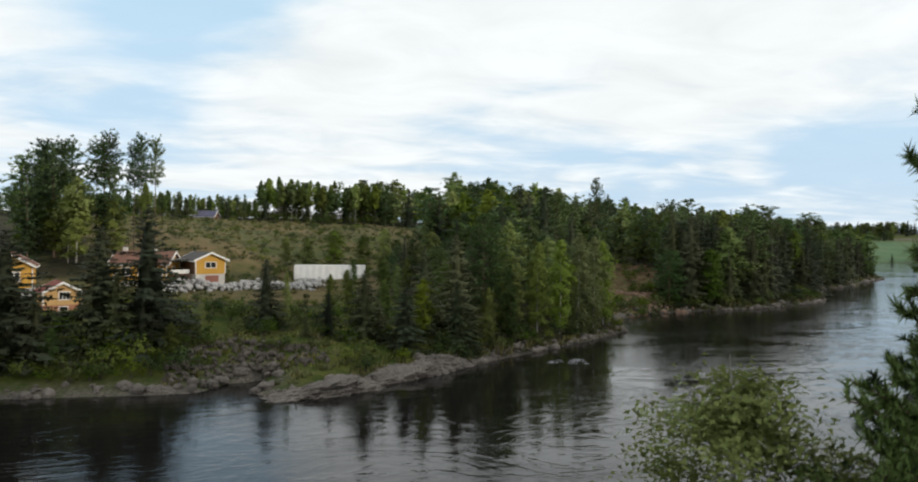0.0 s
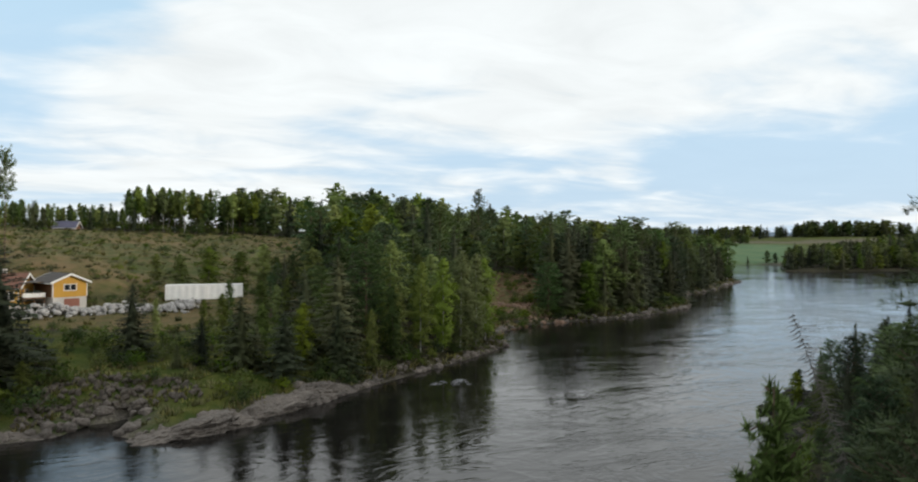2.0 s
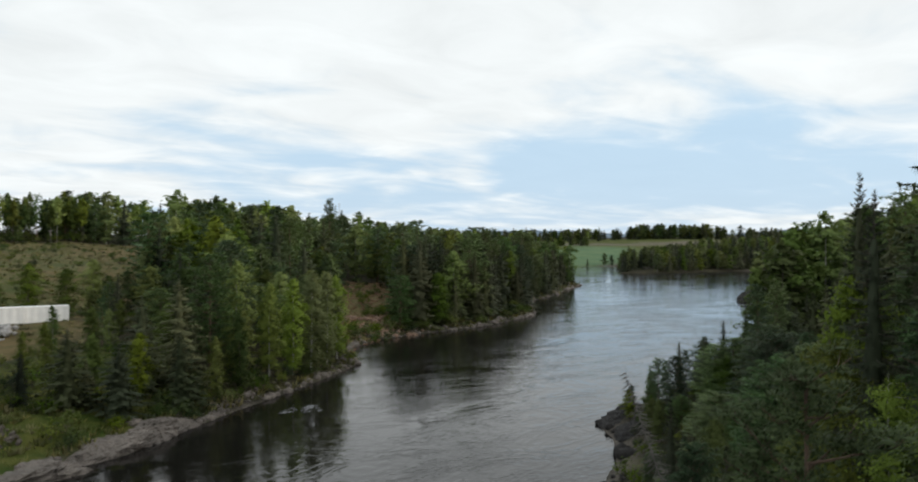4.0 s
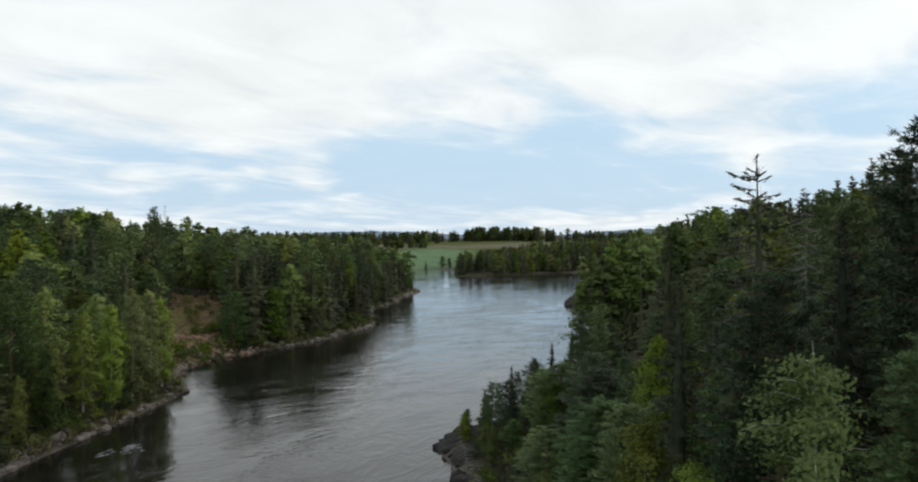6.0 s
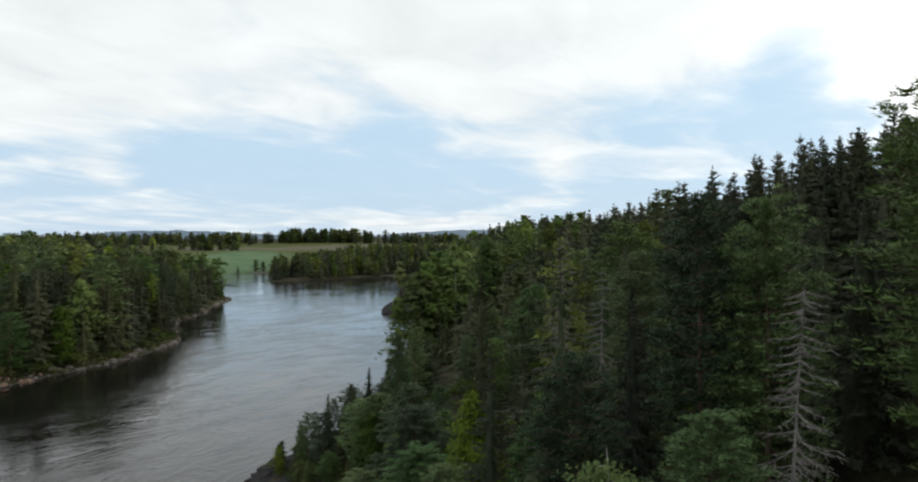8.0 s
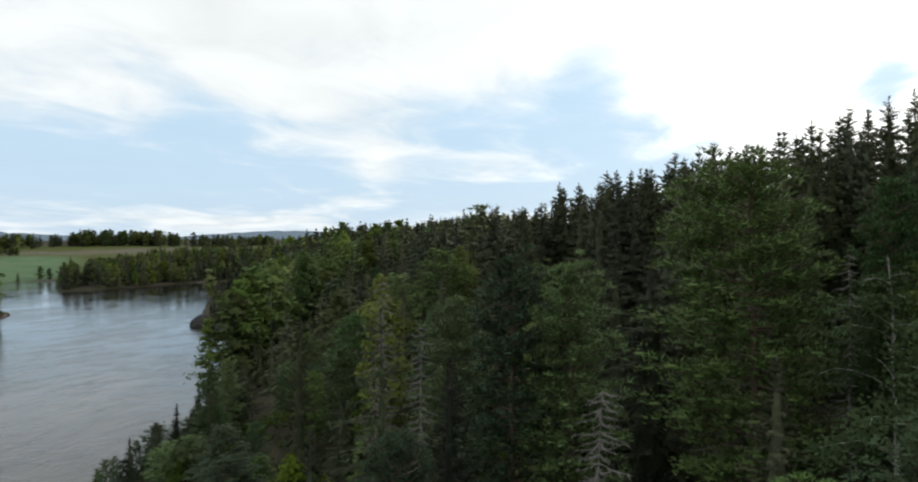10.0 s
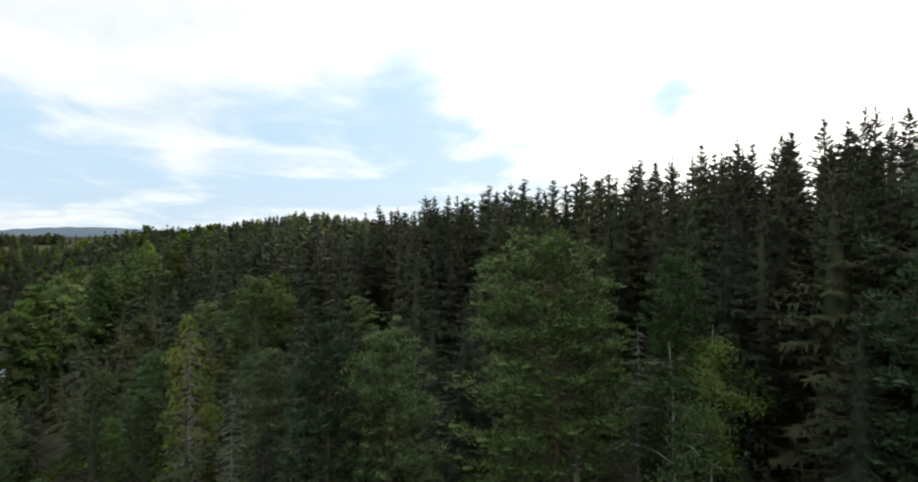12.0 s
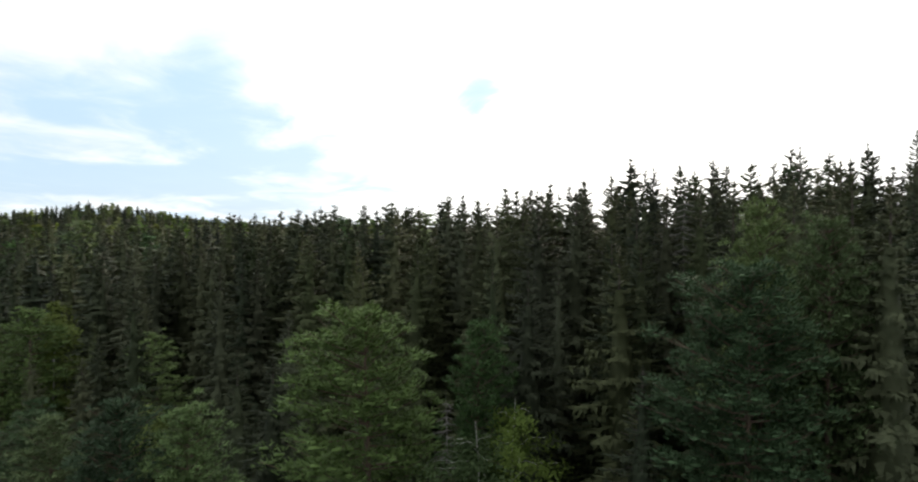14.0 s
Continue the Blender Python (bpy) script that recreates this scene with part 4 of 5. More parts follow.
# near bank, further off
SHARES = [("spruce", 0.90), ("pine", 0.07), ("alder", 0.03)]
x, y, r1, r2 = scatter(-60, 360, -110, 250, 6.6, 21)
dr = off_chain(x, y, RIGHT)
right = ~inside(x, y, RIVER) & (y < 20 + 0.62 * x)
az, off = np.degrees(np.arctan2(x, y)), np.hypot(x, y)
tall = np.interp(dr, [0, 8, 14, 40, 55, 120], [3.5, 6, 10, 14, 15, 14]) + np.where((dr > 50) & (x < 62), 3.5, 0.0)
far_wood("mid_bank", x, y, r1, r2, right & (off >= 112) & (off < 150) & (dr > 2.5) & (az > 38) & (az < 104), tall, SHARES, "dense mixed forest on the shaded bank", 4)
far_wood("bank", x, y, r1, r2, right & ((off >= 84) | ((dr > 62) & (off > 66))) & (off < 112) & (dr > 2.5) & (az > 38) & (az < 150), tall, SHARES, "dense mixed forest on the shaded river bank")
far_wood("long_bank", x, y, r1, r2, right & (off >= 150) & (off < 250) & (dr > 2.5) & (dr < 100) & (az > 38) & (az < 100), tall, SHARES, "dense mixed forest along the far shaded bank", 4)
far_wood("outer_bank", x, y, r1, r2, right & (off >= 250) & (dr > 2.5) & (dr < 90) & (az > 38) & (az < 80), tall, [("spruce", 0.85), ("alder", 0.15)], "dense mixed forest along the outer shaded bank", 5)
x, y, r1, r2 = scatter(60, 1250, -300, 500, 18.0, 22)
right = ~inside(x, y, RIVER) & (y < 20 + 0.62 * x)
az, off = np.degrees(np.arctan2(x, y)), np.hypot(x, y)
dr = off_chain(x, y, RIGHT)
far_wood("distant_bank", x, y, r1, r2, right & (off > 150) & ((dr > 95) | (off > 365)) & (az > 40) & (az < 102) & ((off < 420) | (r1 < 0.30) | (np.hypot((x - 930) / 1.4, y - 175) < 190)), np.full(len(x), 15.0), [("spruce", 0.72), ("birch", 0.28)], "distant mixed forest canopy", 5, 1.3)

# opposite bank
STAND = [
    ("spruce", -17.4, 76.5, 17.0, 1.35), ("spruce", -21.5, 75.5, 14.8, 1.3), ("spruce", -20.0, 74.0, 11.0, 1.3), ("spruce", -29.3, 73.0, 14.2, 1.7), ("spruce", -33.0, 76.0, 15.5, 1.5), ("spruce", -31.0, 70.5, 9.0, 1.6), ("spruce", -26.5, 72.0, 7.5, 1.3),
    ("spruce", -17.4, 73.5, 8.0, 1.5), ("spruce", -37.0, 79.0, 16.0, 1.3), ("alder", -24.5, 70.0, 5.5, 1.4), ("alder", -14.5, 71.5, 5.6, 1.3), ("spruce", -6.0, 85.0, 11.4, 1.45),
    ("birch", -3.6, 86.0, 10.0, 0.6), ("spruce", 9.0, 75.2, 8.8, 1.7), ("spruce", 4.6, 76.0, 10.4, 1.6), ("alder", 1.5, 86.0, 9.6, 0.9), ("spruce", 6.6, 78.5, 7.0, 1.3), ("spruce", 1.0, 80.0, 8.0, 1.2), ("alder", 11.5, 79.0, 9.5, 1.2), ("alder", 4.0, 90.0, 10.0, 1.1), ("alder", 9.0, 92.0, 11.5, 1.2), ("alder", 0.5, 137.0, 14.3, 1.7), ("alder", 5.5, 140.0, 15.8, 1.8), ("alder", -3.5, 141.0, 14.3, 1.6), ("alder", 11.0, 138.0, 14.8, 1.9), ("birch", 16.0, 143.0, 16.3, 1.6), ("alder", 21.0, 139.0, 14.3, 1.7), ("alder", 14.0, 131.0, 11.3, 1.9), ("alder", 17.5, 126.0, 9.8, 1.8), ("birch", 5.6, 100.0, 11.2, 0.9), ("spruce", 15.5, 77.5, 9.2, 1.4), ("alder", 20.0, 80.0, 8.4, 0.9),
    ("spruce", 12.5, 82.0, 13.0, 1.3), ("spruce", 17.0, 84.5, 14.5, 1.3), ("birch", 33.0, 90.0, 14.5, 1.0), ("birch", 36.5, 92.0, 15.5, 1.0), ("birch", 40.5, 95.5, 15.0, 1.0), ("birch", 43.5, 98.5, 14.4, 0.9), ("birch", 29.0, 88.0, 14.0, 0.9),
    ("birch", 26.0, 92.0, 17.0, 1.0), ("pine", 22.0, 90.0, 17.5, 1.0), ("pine", 27.0, 97.0, 19.0, 1.0), ("alder", 23.5, 82.5, 11.0, 0.9), ("pine", 79.8, 181.0, 31.0, 0.5),
    ("spruce", -1.5, 79.0, 5.4, 1.2), ("alder", 8.0, 84.0, 9.2, 1.0),
]


def inland(x, y):
    """Young growth below the clear-cut, tall wood further on."""
    return np.interp(np.degrees(np.arctan2(x + 3.6, y + 2.1)), [9, 12.5, 16], [0.42, 0.58, 1.0])


random.seed(9)
taken = []
for kind, x, y, top, wide in STAND:
    z = float(height(np.array([x]), np.array([y]))[0])
    tree(kind, 2, x, y, z, top - z, wide * (1.55 if kind == "spruce" and x < -10 else 1.3 if kind == "spruce" else 1.0))
    taken.append((x, y))
x, y, r1, r2 = scatter(-50, 175, 64, 205, 6.0, 31)
dl = off_chain(x, y, LEFT)
zs = height(x, y)
open_land = soft(x, y, TERRACE, 3) + soft(x, y, CLEARCUT, 4) + soft(x, y, CLEARING, 3)
land = ~inside(x, y, RIVER) & (y > 50) & (open_land < 0.5)
near_front = land & (dl > 2.5) & (dl < 26) & (((x > 11) & (x < 50)) | ((x > 66) & (dl < 16)))
for i in np.nonzero(near_front)[0]:
    if min(math.hypot(x[i] - a, y[i] - b) for a, b in taken) < 3.2:
        continue
    up = np.interp(dl[i], [2, 8, 26], [6, 10, 15.5])
    if x[i] > 60:
        h, kind = np.interp(dl[i], [2, 10], [14, 19]) * (0.75 + 0.35 * r1[i]), "spruce" if r2[i] < 0.60 else "pine" if r2[i] < 0.84 else "birch" if r2[i] < 0.90 else "alder"
    else:
        h, kind = up * (0.75 + 0.4 * r1[i]), "spruce" if r2[i] < 0.10 else "pine" if r2[i] < 0.26 else "birch" if r2[i] < 0.64 else "alder"
    tree(kind, 2, x[i], y[i], zs[i], h * (inland(x[i], y[i]) if x[i] < 60 else 1.0), 1.15 + 0.5 * random.random())
rest = land & (dl > 3) & ~near_front & (x > 11) & (np.hypot(x, y) < 250)
far_wood("slope", x, y, r1, r2, rest, np.interp(dl, [0, 30, 100], [11, 17, 18.5]) * np.where(y < 135, inland(x, y), 1.0), [("spruce", 0.14), ("pine", 0.24), ("birch", 0.32), ("alder", 0.30)], "mixed green forest on the opposite slope")
# close-set spruces between the tall trees of the headland
hx, hy, h1, h2 = scatter(62, 240, 112, 245, 4.6, 33)
hd = off_chain(hx, hy, LEFT)
far_wood("headland", hx, hy, h1, h2, ~inside(hx, hy, RIVER) & (hy > 0.8 * hx) & (hx > 64) & (hd > 4) & (hd < 24) & (soft(hx, hy, CLEARING, 3) < 0.3), np.interp(hd, [3, 12], [10.5, 15.5]), [("spruce", 1.0)], "close dark spruces on the opposite headland")
# tall wood behind the houses, and trees by the containers
for kind, tx, ty, top, wide in (("pine", -37.5, 141.0, 31.6, 0.46), ("pine", -34.8, 139.0, 33.0, 0.40), ("pine", -31.0, 140.5, 31.2, 0.38), ("pine", -29.2, 137.5, 32.4, 0.42), ("pine", -27.2, 139.5, 32.2, 0.36), ("pine", -42.0, 138.0, 31.0, 0.5), ("birch", -39.5, 131.0, 23.0, 0.5), ("birch", -28.0, 134.0, 24.0, 0.45)):
    tree(kind, 2, tx, ty, float(height(np.array([tx]), np.array([ty]))[0]), top - float(height(np.array([tx]), np.array([ty]))[0]), wide, "tall bare-stemmed tree with a high crown behind the houses", variant=20, start=0.58)
rest = land & (x < -27) & (y > 128) & (y < 200)
far_wood("tall", x, y, r1, r2, rest & (dl > 55) & (r1[::-1] > 0.12), np.full(len(x), 16.5), [("pine", 0.7), ("birch", 0.3)], "tall thin pines and birches behind the houses", 3, 0.8, start=0.34)
far_wood("hillside", x, y, r2, r1, rest & (dl > 44), np.full(len(x), 11.0), [("spruce", 0.25), ("birch", 0.3), ("alder", 0.45)], "green young trees beneath the tall wood", 3)
# along the skyline beyond the clear-cut, and the rest of the far side
x, y, r1, r2 = scatter(-140, 330, 150, 400, 9.5, 41)
open_land = soft(x, y, CLEARCUT, 4) + soft(x, y, CLEARING, 3) + soft(x, y, UPFIELD, 4)
land = ~inside(x, y, RIVER) & (off_chain(x, y, LEFT) > 3) & (y > 0.75 * x) & (open_land < 0.5)
rest = land & ((y > 205) | (x > 175)) & (np.hypot(x, y) < 360) & ((x > 30) | (y < 320))
far_wood("skyline", x, y, r1, r2, rest, np.where(x < -8, 7.5, np.where(x < 24, 12.5, 17.0)), [("spruce", 0.16), ("pine", 0.24), ("birch", 0.34), ("alder", 0.26)], "mixed forest on the skyline ridge", 4, 1.1)
x, y, r1, r2 = scatter(-300, 700, 400, 900, 23.0, 42)
land = ~inside(x, y, RIVER) & (soft(x, y, FIELD, 10) < 0.4) & (y > 0.62 * x + 60)
far_wood("far_ridge", x, y, r1, r2, land & (np.hypot(x, y) > np.where(np.degrees(np.arctan2(x, y)) > 39, 960, 420)) & ((r1 > 0.3) | (y > 600)) & (np.degrees(np.arctan2(x, y)) < 62) & (np.degrees(np.arctan2(x, y)) > 14), np.full(len(x), 13.0), [("spruce", 0.75), ("birch", 0.25)], "distant wooded ridge", 5, 1.3)
# groves on the far ridge
for name, cx, cy, lx, ly, n_, tall, seed in (("ridge_grove", 705, 735, 95, 28, 90, 15, 44), ("crest_grove", 800, 620, 80, 26, 90, 18, 45), ("hill_grove", 560, 760, 90, 30, 60, 14, 46), ("field_grove", 560, 600, 34, 9, 34, 9, 47), ("crown_grove", 880, 520, 60, 30, 60, 15, 48)):
    rng = np.random.default_rng(seed)
    a, q = rng.random(n_) * 6.28, rng.random(n_) ** 0.5
    ux, uy = np.cos(a) * q * lx, np.sin(a) * q * ly
    x, y = cx + ux * 0.72 + uy * 0.69, cy - ux * 0.69 + uy * 0.72
    far_wood(name, x, y, rng.random(n_), rng.random(n_), np.ones(n_, bool), np.full(n_, float(tall)), [("spruce", 0.4), ("alder", 0.6)], "grove of dark trees on the distant ridge", 4, 1.5)
# crest above the clear-cut
x, y, r1, r2 = scatter(-75, 32, 268, 296, 3.8, 49)
far_wood("crest", x, y, r1, r2, (off_chain(x, y, [(-75, 270), (32, 276)]) < 20) & (soft(x, y, CLEARCUT, 3) < 0.5), np.where(x < -14, 8.0, 14.5), [("pine", 0.22), ("birch", 0.45), ("alder", 0.33)], "row of birches and pines on the crest above the clear-cut", 4, 0.6, start=0.40)
wood("crest_shrubs", "shrub", [(x[i], y[i], float(height(x[i:i + 1], y[i:i + 1])[0]), 2.5 + 2.5 * r2[i], 1.0) for i in np.nonzero(soft(x, y, CLEARCUT, 3) < 0.5)[0]], "undergrowth of green shrubs on the crest above the clear-cut")
# clumps on the far shore by the field
x, y, r1, r2 = scatter(330, 620, 285, 440, 6.0, 43)
df = off_chain(x, y, FAR)
land = ~inside(x, y, RIVER) & (soft(x, y, FIELD, 8) < 0.4) & (y < 0.97 * x + 30)
far_wood("far_shore", x, y, r1, r2, land & (df > 3) & (((df < 19) & (waves(x, y, 46, 9) > 0.0)) | ((r1 > 0.9) & (df < 70)) | ((r1 > 0.7) & (df < 150) & (y < 0.86 * x))), np.interp(df, [0, 8, 30, 75], [7.0, 12.5, 13.0, 10.0]), [("spruce", 0.60), ("birch", 0.06), ("alder", 0.34)], "clumps of dark trees on the far shore by the field", 4, 1.25)

# low growth
x, y, r1, r2 = scatter(-55, 130, 62, 150, 1.7, 51)
dl = off_chain(x, y, LEFT)
land = ~inside(x, y, RIVER) & (y > 50)
open_land = soft(x, y, TERRACE, 3) + soft(x, y, CLEARCUT, 4)
bank = land & (dl > 2.2) & (dl < 38) & (x < 14) & (open_land < 0.5) & (r2 < np.where((x > -13) & (dl < 8), 0.16, 0.46))
edge = land & (x >= 14) & (dl > 1.0) & (dl < 14) & (r2 < np.where(dl < 7, 0.62, 0.3))
mid = land & (x > -16) & (x < 40) & (y > 124) & (y < 140) & (r2 < 0.4)
zs = height(x, y)
for name, keep, tall in (("bank", bank, 2.5), ("shore", edge, 3.0), ("terrace", mid, 3.2)):
    wood(name + "_shrubs", "shrub", [(x[i], y[i], zs[i], tall * (0.5 + 0.8 * r1[i]) * (0.45 if dl[i] > 22 else 0.75 if x[i] > -12 else 1.0), 1.0) for i in np.nonzero(keep)[0]], "dense green shrubs on the river bank")
x, y, r1, r2 = scatter(48, 108, 105, 206, 2.6, 55)
zs = height(x, y)
wood("clearing_shrubs", "shrub", [(x[i], y[i], zs[i], 0.8 + 2.2 * r1[i] ** 2, 1.1) for i in np.nonzero((soft(x, y, CLEARING, 3) > 0.4) & (r2 < 0.22))[0]], "young green shrubs coming up on the cleared strip")
x, y, r1, r2 = scatter(16, 240, 74, 245, 1.4, 56)
dl, zs = off_chain(x, y, LEFT), height(x, y)
wood("shore_grass", "grass", [(x[i], y[i], zs[i], 0.5 + 0.7 * r1[i], 1.5) for i in np.nonzero(~inside(x, y, RIVER) & (y > 0.75 * x) & (dl > 0.5) & (dl < 4.5) & (r2 < 0.55))[0]], "yellow-green grass and weeds along the waterline")
x, y, r1, r2 = scatter(-14, 30, 60, 90, 1.1, 54)
dl, zs = off_chain(x, y, LEFT), height(x, y)
wood("bank_grass", "grass", [(x[i], y[i], zs[i], 0.35 + 0.5 * r1[i], 1.3) for i in np.nonzero(~inside(x, y, RIVER) & (dl > 1.3) & (dl < 12) & (r2 < 0.6))[0]], "tufts of yellow-green grass on the rocky shore")
x, y, r1, r2 = scatter(-60, 62, 98, 275, 2.3, 52)
open_land = soft(x, y, TERRACE, 4) + soft(x, y, CLEARCUT, 6)
zs = height(x, y)
wood("slope_grass", "grass", [(x[i], y[i], zs[i], 0.4 + 0.5 * r1[i], 1.6) for i in np.nonzero((open_land > 0.5) & (r2 < 0.6))[0]], "dry brown grass tufts on the clear-cut slope")
wood("slope_shrubs", "shrub", [(x[i], y[i], zs[i], 0.8 + 1.6 * r1[i], 1.3) for i in np.nonzero((open_land > 0.5) & (y > 132) & (r2 > 0.93))[0]], "scattered green shrubs on the clear-cut slope")
x, y, r1, r2 = scatter(-8, 75, -20, 62, 2.2, 53)
dr = off_chain(x, y, RIGHT)
zs = height(x, y)
wood("near_shrubs", "shrub", [(x[i], y[i], zs[i], 0.9 + 1.4 * r1[i], 1.0) for i in np.nonzero(~inside(x, y, RIVER) & (y < 20 + 0.62 * x) & (dr > 1.5) & (dr < 30) & (r2 < 0.7) & (np.hypot(x - 51, y - 48) > 5))[0]], "undergrowth of green shrubs beneath the trees")

# trees close by
def foot(x, y):
    return float(height(np.array([x]), np.array([y]))[0])


random.seed(3)
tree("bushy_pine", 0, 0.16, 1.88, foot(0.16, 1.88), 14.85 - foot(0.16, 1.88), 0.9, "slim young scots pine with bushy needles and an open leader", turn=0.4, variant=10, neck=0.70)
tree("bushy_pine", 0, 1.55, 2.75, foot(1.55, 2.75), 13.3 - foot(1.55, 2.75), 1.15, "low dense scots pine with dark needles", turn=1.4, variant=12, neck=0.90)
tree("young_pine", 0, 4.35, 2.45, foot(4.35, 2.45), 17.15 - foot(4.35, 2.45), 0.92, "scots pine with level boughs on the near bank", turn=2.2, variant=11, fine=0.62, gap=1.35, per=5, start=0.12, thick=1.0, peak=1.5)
tree("birch", 0, -0.10, 3.42, foot(-0.1, 3.42), 12.95 - foot(-0.1, 3.42), 1.8, "bushy birch top with hanging green leaves", turn=1.0, variant=10, fine=0.62, dense=2.4)
tree("spruce", 1, 21.9, 6.9, foot(21.9, 6.9), 24.4 - foot(21.9, 6.9), 1.15, "old sparse spruce with ragged drooping boughs above the canopy", turn=0.7, variant=11, thin=0.42, start=0.45)
snag = tree("bare_spruce", 0, 21.2, 16.6, foot(21.2, 16.6), 9.6, 0.75, "leaning dead spruce top with bare twigs", turn=0.0, variant=10)
snag.rotation_euler = (radians(-10), radians(-16), 0)


# ---- rocks ----
def lump(bm, centre, size, turn, rng, cuts=1, rough=0.28):
    """A worn stone: an uneven ball."""
    res = bmesh.ops.create_icosphere(bm, subdivisions=cuts, radius=1.0)
    seed = Vector(rng.uniform(-50, 50, 3))
    m = Matrix.LocRotScale(centre, Euler((rng.normal(0, 0.12), rng.normal(0, 0.12), turn)), size)
    for v in res["verts"]:
        k = 1 + rough * noise.noise(v.co * 1.1 + seed) * 1.6
        if cuts > 2:
            k += rough * 0.8 * abs(noise.noise(v.co * 2.6 + seed)) + rough * 0.5 * abs(noise.noise(v.co * 6.0 + seed)) + rough * 0.25 * noise.noise(v.co * 14.0 + seed)
        v.co = m @ (v.co * k)


def outcrop(x, y, size, turn, mat, label, seed, z=-0.3, rough=0.34):
    bm = bmesh.new()
    lump(bm, (x, y, z), size, radians(turn), np.random.default_rng(seed), 5, rough)
    tagged(part("rock_outcrop", bm, mat), label, "rock")


for i, (x, y, size, turn) in enumerate(((-2.2, 62.0, (4.6, 2.3, 1.0), 8), (1.6, 63.3, (2.8, 1.8, 1.2), 25), (7.0, 68.2, (4.2, 2.0, 1.35), 32), (12.6, 72.2, (4.4, 1.9, 1.5), 42), (-13.2, 65.6, (2.4, 1.3, 0.7), -8), (-17.5, 65.6, (2.0, 1.0, 0.5), 6), (18.2, 75.8, (2.0, 0.9, 0.7), 40))):
    outcrop(x, y, size, turn, ROCK, "smooth grey-brown bedrock at the waterline", 60 + i)
# knolls whose colour already includes the shade of the trees
for i, (x, y, size, turn) in enumerate(((52.3, 48.2, (3.4, 2.6, 1.9), 20), (56.5, 46.6, (3.6, 2.4, 1.3), 10), (48.6, 43.2, (3.6, 2.2, 1.5), 60), (209, 135.5, (6, 4, 3.2), 35), (200, 126, (7, 3, 2.4), 40), (186, 113, (6, 3, 2.0), 38))):
    outcrop(x, y, size, turn, DARK_ROCK, "weathered rock knoll standing in the river, shade painted into its dark colour", 80 + i, rough=0.20)


def stones(name, places, mat, label, seed, flat=0.7):
    """A spread of stones in one mesh. places: x, y, z, size."""
    rng = np.random.default_rng(seed)
    made = []
    for _ in range(8):
        bm = bmesh.new()
        lump(bm, (0, 0, 0), (1, 0.8, flat), 0.0, rng, 1, 0.4)
        made.append((np.array([v.co[:] for v in bm.verts]), np.array([[v.index for v in f.verts] for f in bm.faces])))
        bm.free()
    vs, fs, base = [], [], 0
    for x, y, z, s in places:
        v, f = made[rng.integers(8)]
        a = rng.random() * 6.28
        rot = np.array([[math.cos(a), -math.sin(a), 0], [math.sin(a), math.cos(a), 0], [0, 0, 1]])
        vs.append(v @ rot.T * s + (x, y, z)), fs.append(f + base)
        base += len(v)
    tagged(part_mesh(name, mesh_of(name, np.concatenate(vs), np.concatenate(fs)), mat), label, "stones", kind="stuff")


rng = np.random.default_rng(70)
spots = []
for (ax, ay), (bx, by) in zip(LEFT[4:36], LEFT[5:37]):
    ln = math.hypot(bx - ax, by - ay)
    for _ in range(int(ln * 2.2)):
        t, o = rng.random(), abs(rng.normal(0, 1.2))
        x, y = ax + (bx - ax) * t - (by - ay) / ln * o, ay + (by - ay) * t + (bx - ax) / ln * o
        spots.append((x, y, float(height(np.array([x]), np.array([y]))[0]) + 0.05, (0.22 + 0.6 * rng.random() ** 2.5) * (1.35 if x > 44 and rng.random() < 0.5 else 0.8 if x > 44 else 1.0)))
stones("shore_stones", spots, ROCK, "grey stones scattered along the waterline", 71)
spots = []
for (ax, ay), (bx, by) in zip(RIGHT[5:16], RIGHT[6:17]):
    ln = math.hypot(bx - ax, by - ay)
    for _ in range(int(ln * 0.9)):
        t, o = rng.random(), abs(rng.normal(0, 0.8))
        x, y = ax + (bx - ax) * t - (by - ay) / ln * o, ay + (by - ay) * t + (bx - ax) / ln * o
        spots.append((x, y, float(height(np.array([x]), np.array([y]))[0]) + 0.05, 0.3 + 0.9 * rng.random() ** 2))
stones("bank_stones", spots, DARK_ROCK, "stones along the shaded waterline, shade painted into their dark colour", 72)
spots = []
for _ in range(520):
    t = rng.random()
    x = -22.5 + 25 * t
    o = rng.normal(0, 0.75)
    spots.append((x, 115.6 + 0.04 * x + o, float(height(np.array([x]), np.array([115.6 + o]))[0]) + max(0.0, (1.3 + 0.4 * math.sin(x * 0.6)) * (1 - abs(o) / 1.7)) * rng.random() ** 0.5, 0.22 + 0.38 * rng.random() ** 2))
stones("rubble_stones", spots, RUBBLE, "long heap of pale quarried rubble on the terrace", 73, 0.8)
spots = []
for _ in range(160):
    x, y = 62 + rng.normal(0, 4) + 6, 122 + rng.random() * 14
    spots.append((x, y, float(height(np.array([x]), np.array([y]))[0]) + 0.1, 0.25 + 0.6 * rng.random() ** 2))
stones("clearing_stones", spots, grainy("reddish earth stone", (0.16, 0.10, 0.07), (0.30, 0.20, 0.14), 0.8), "reddish stones and slash on the cleared strip", 74)


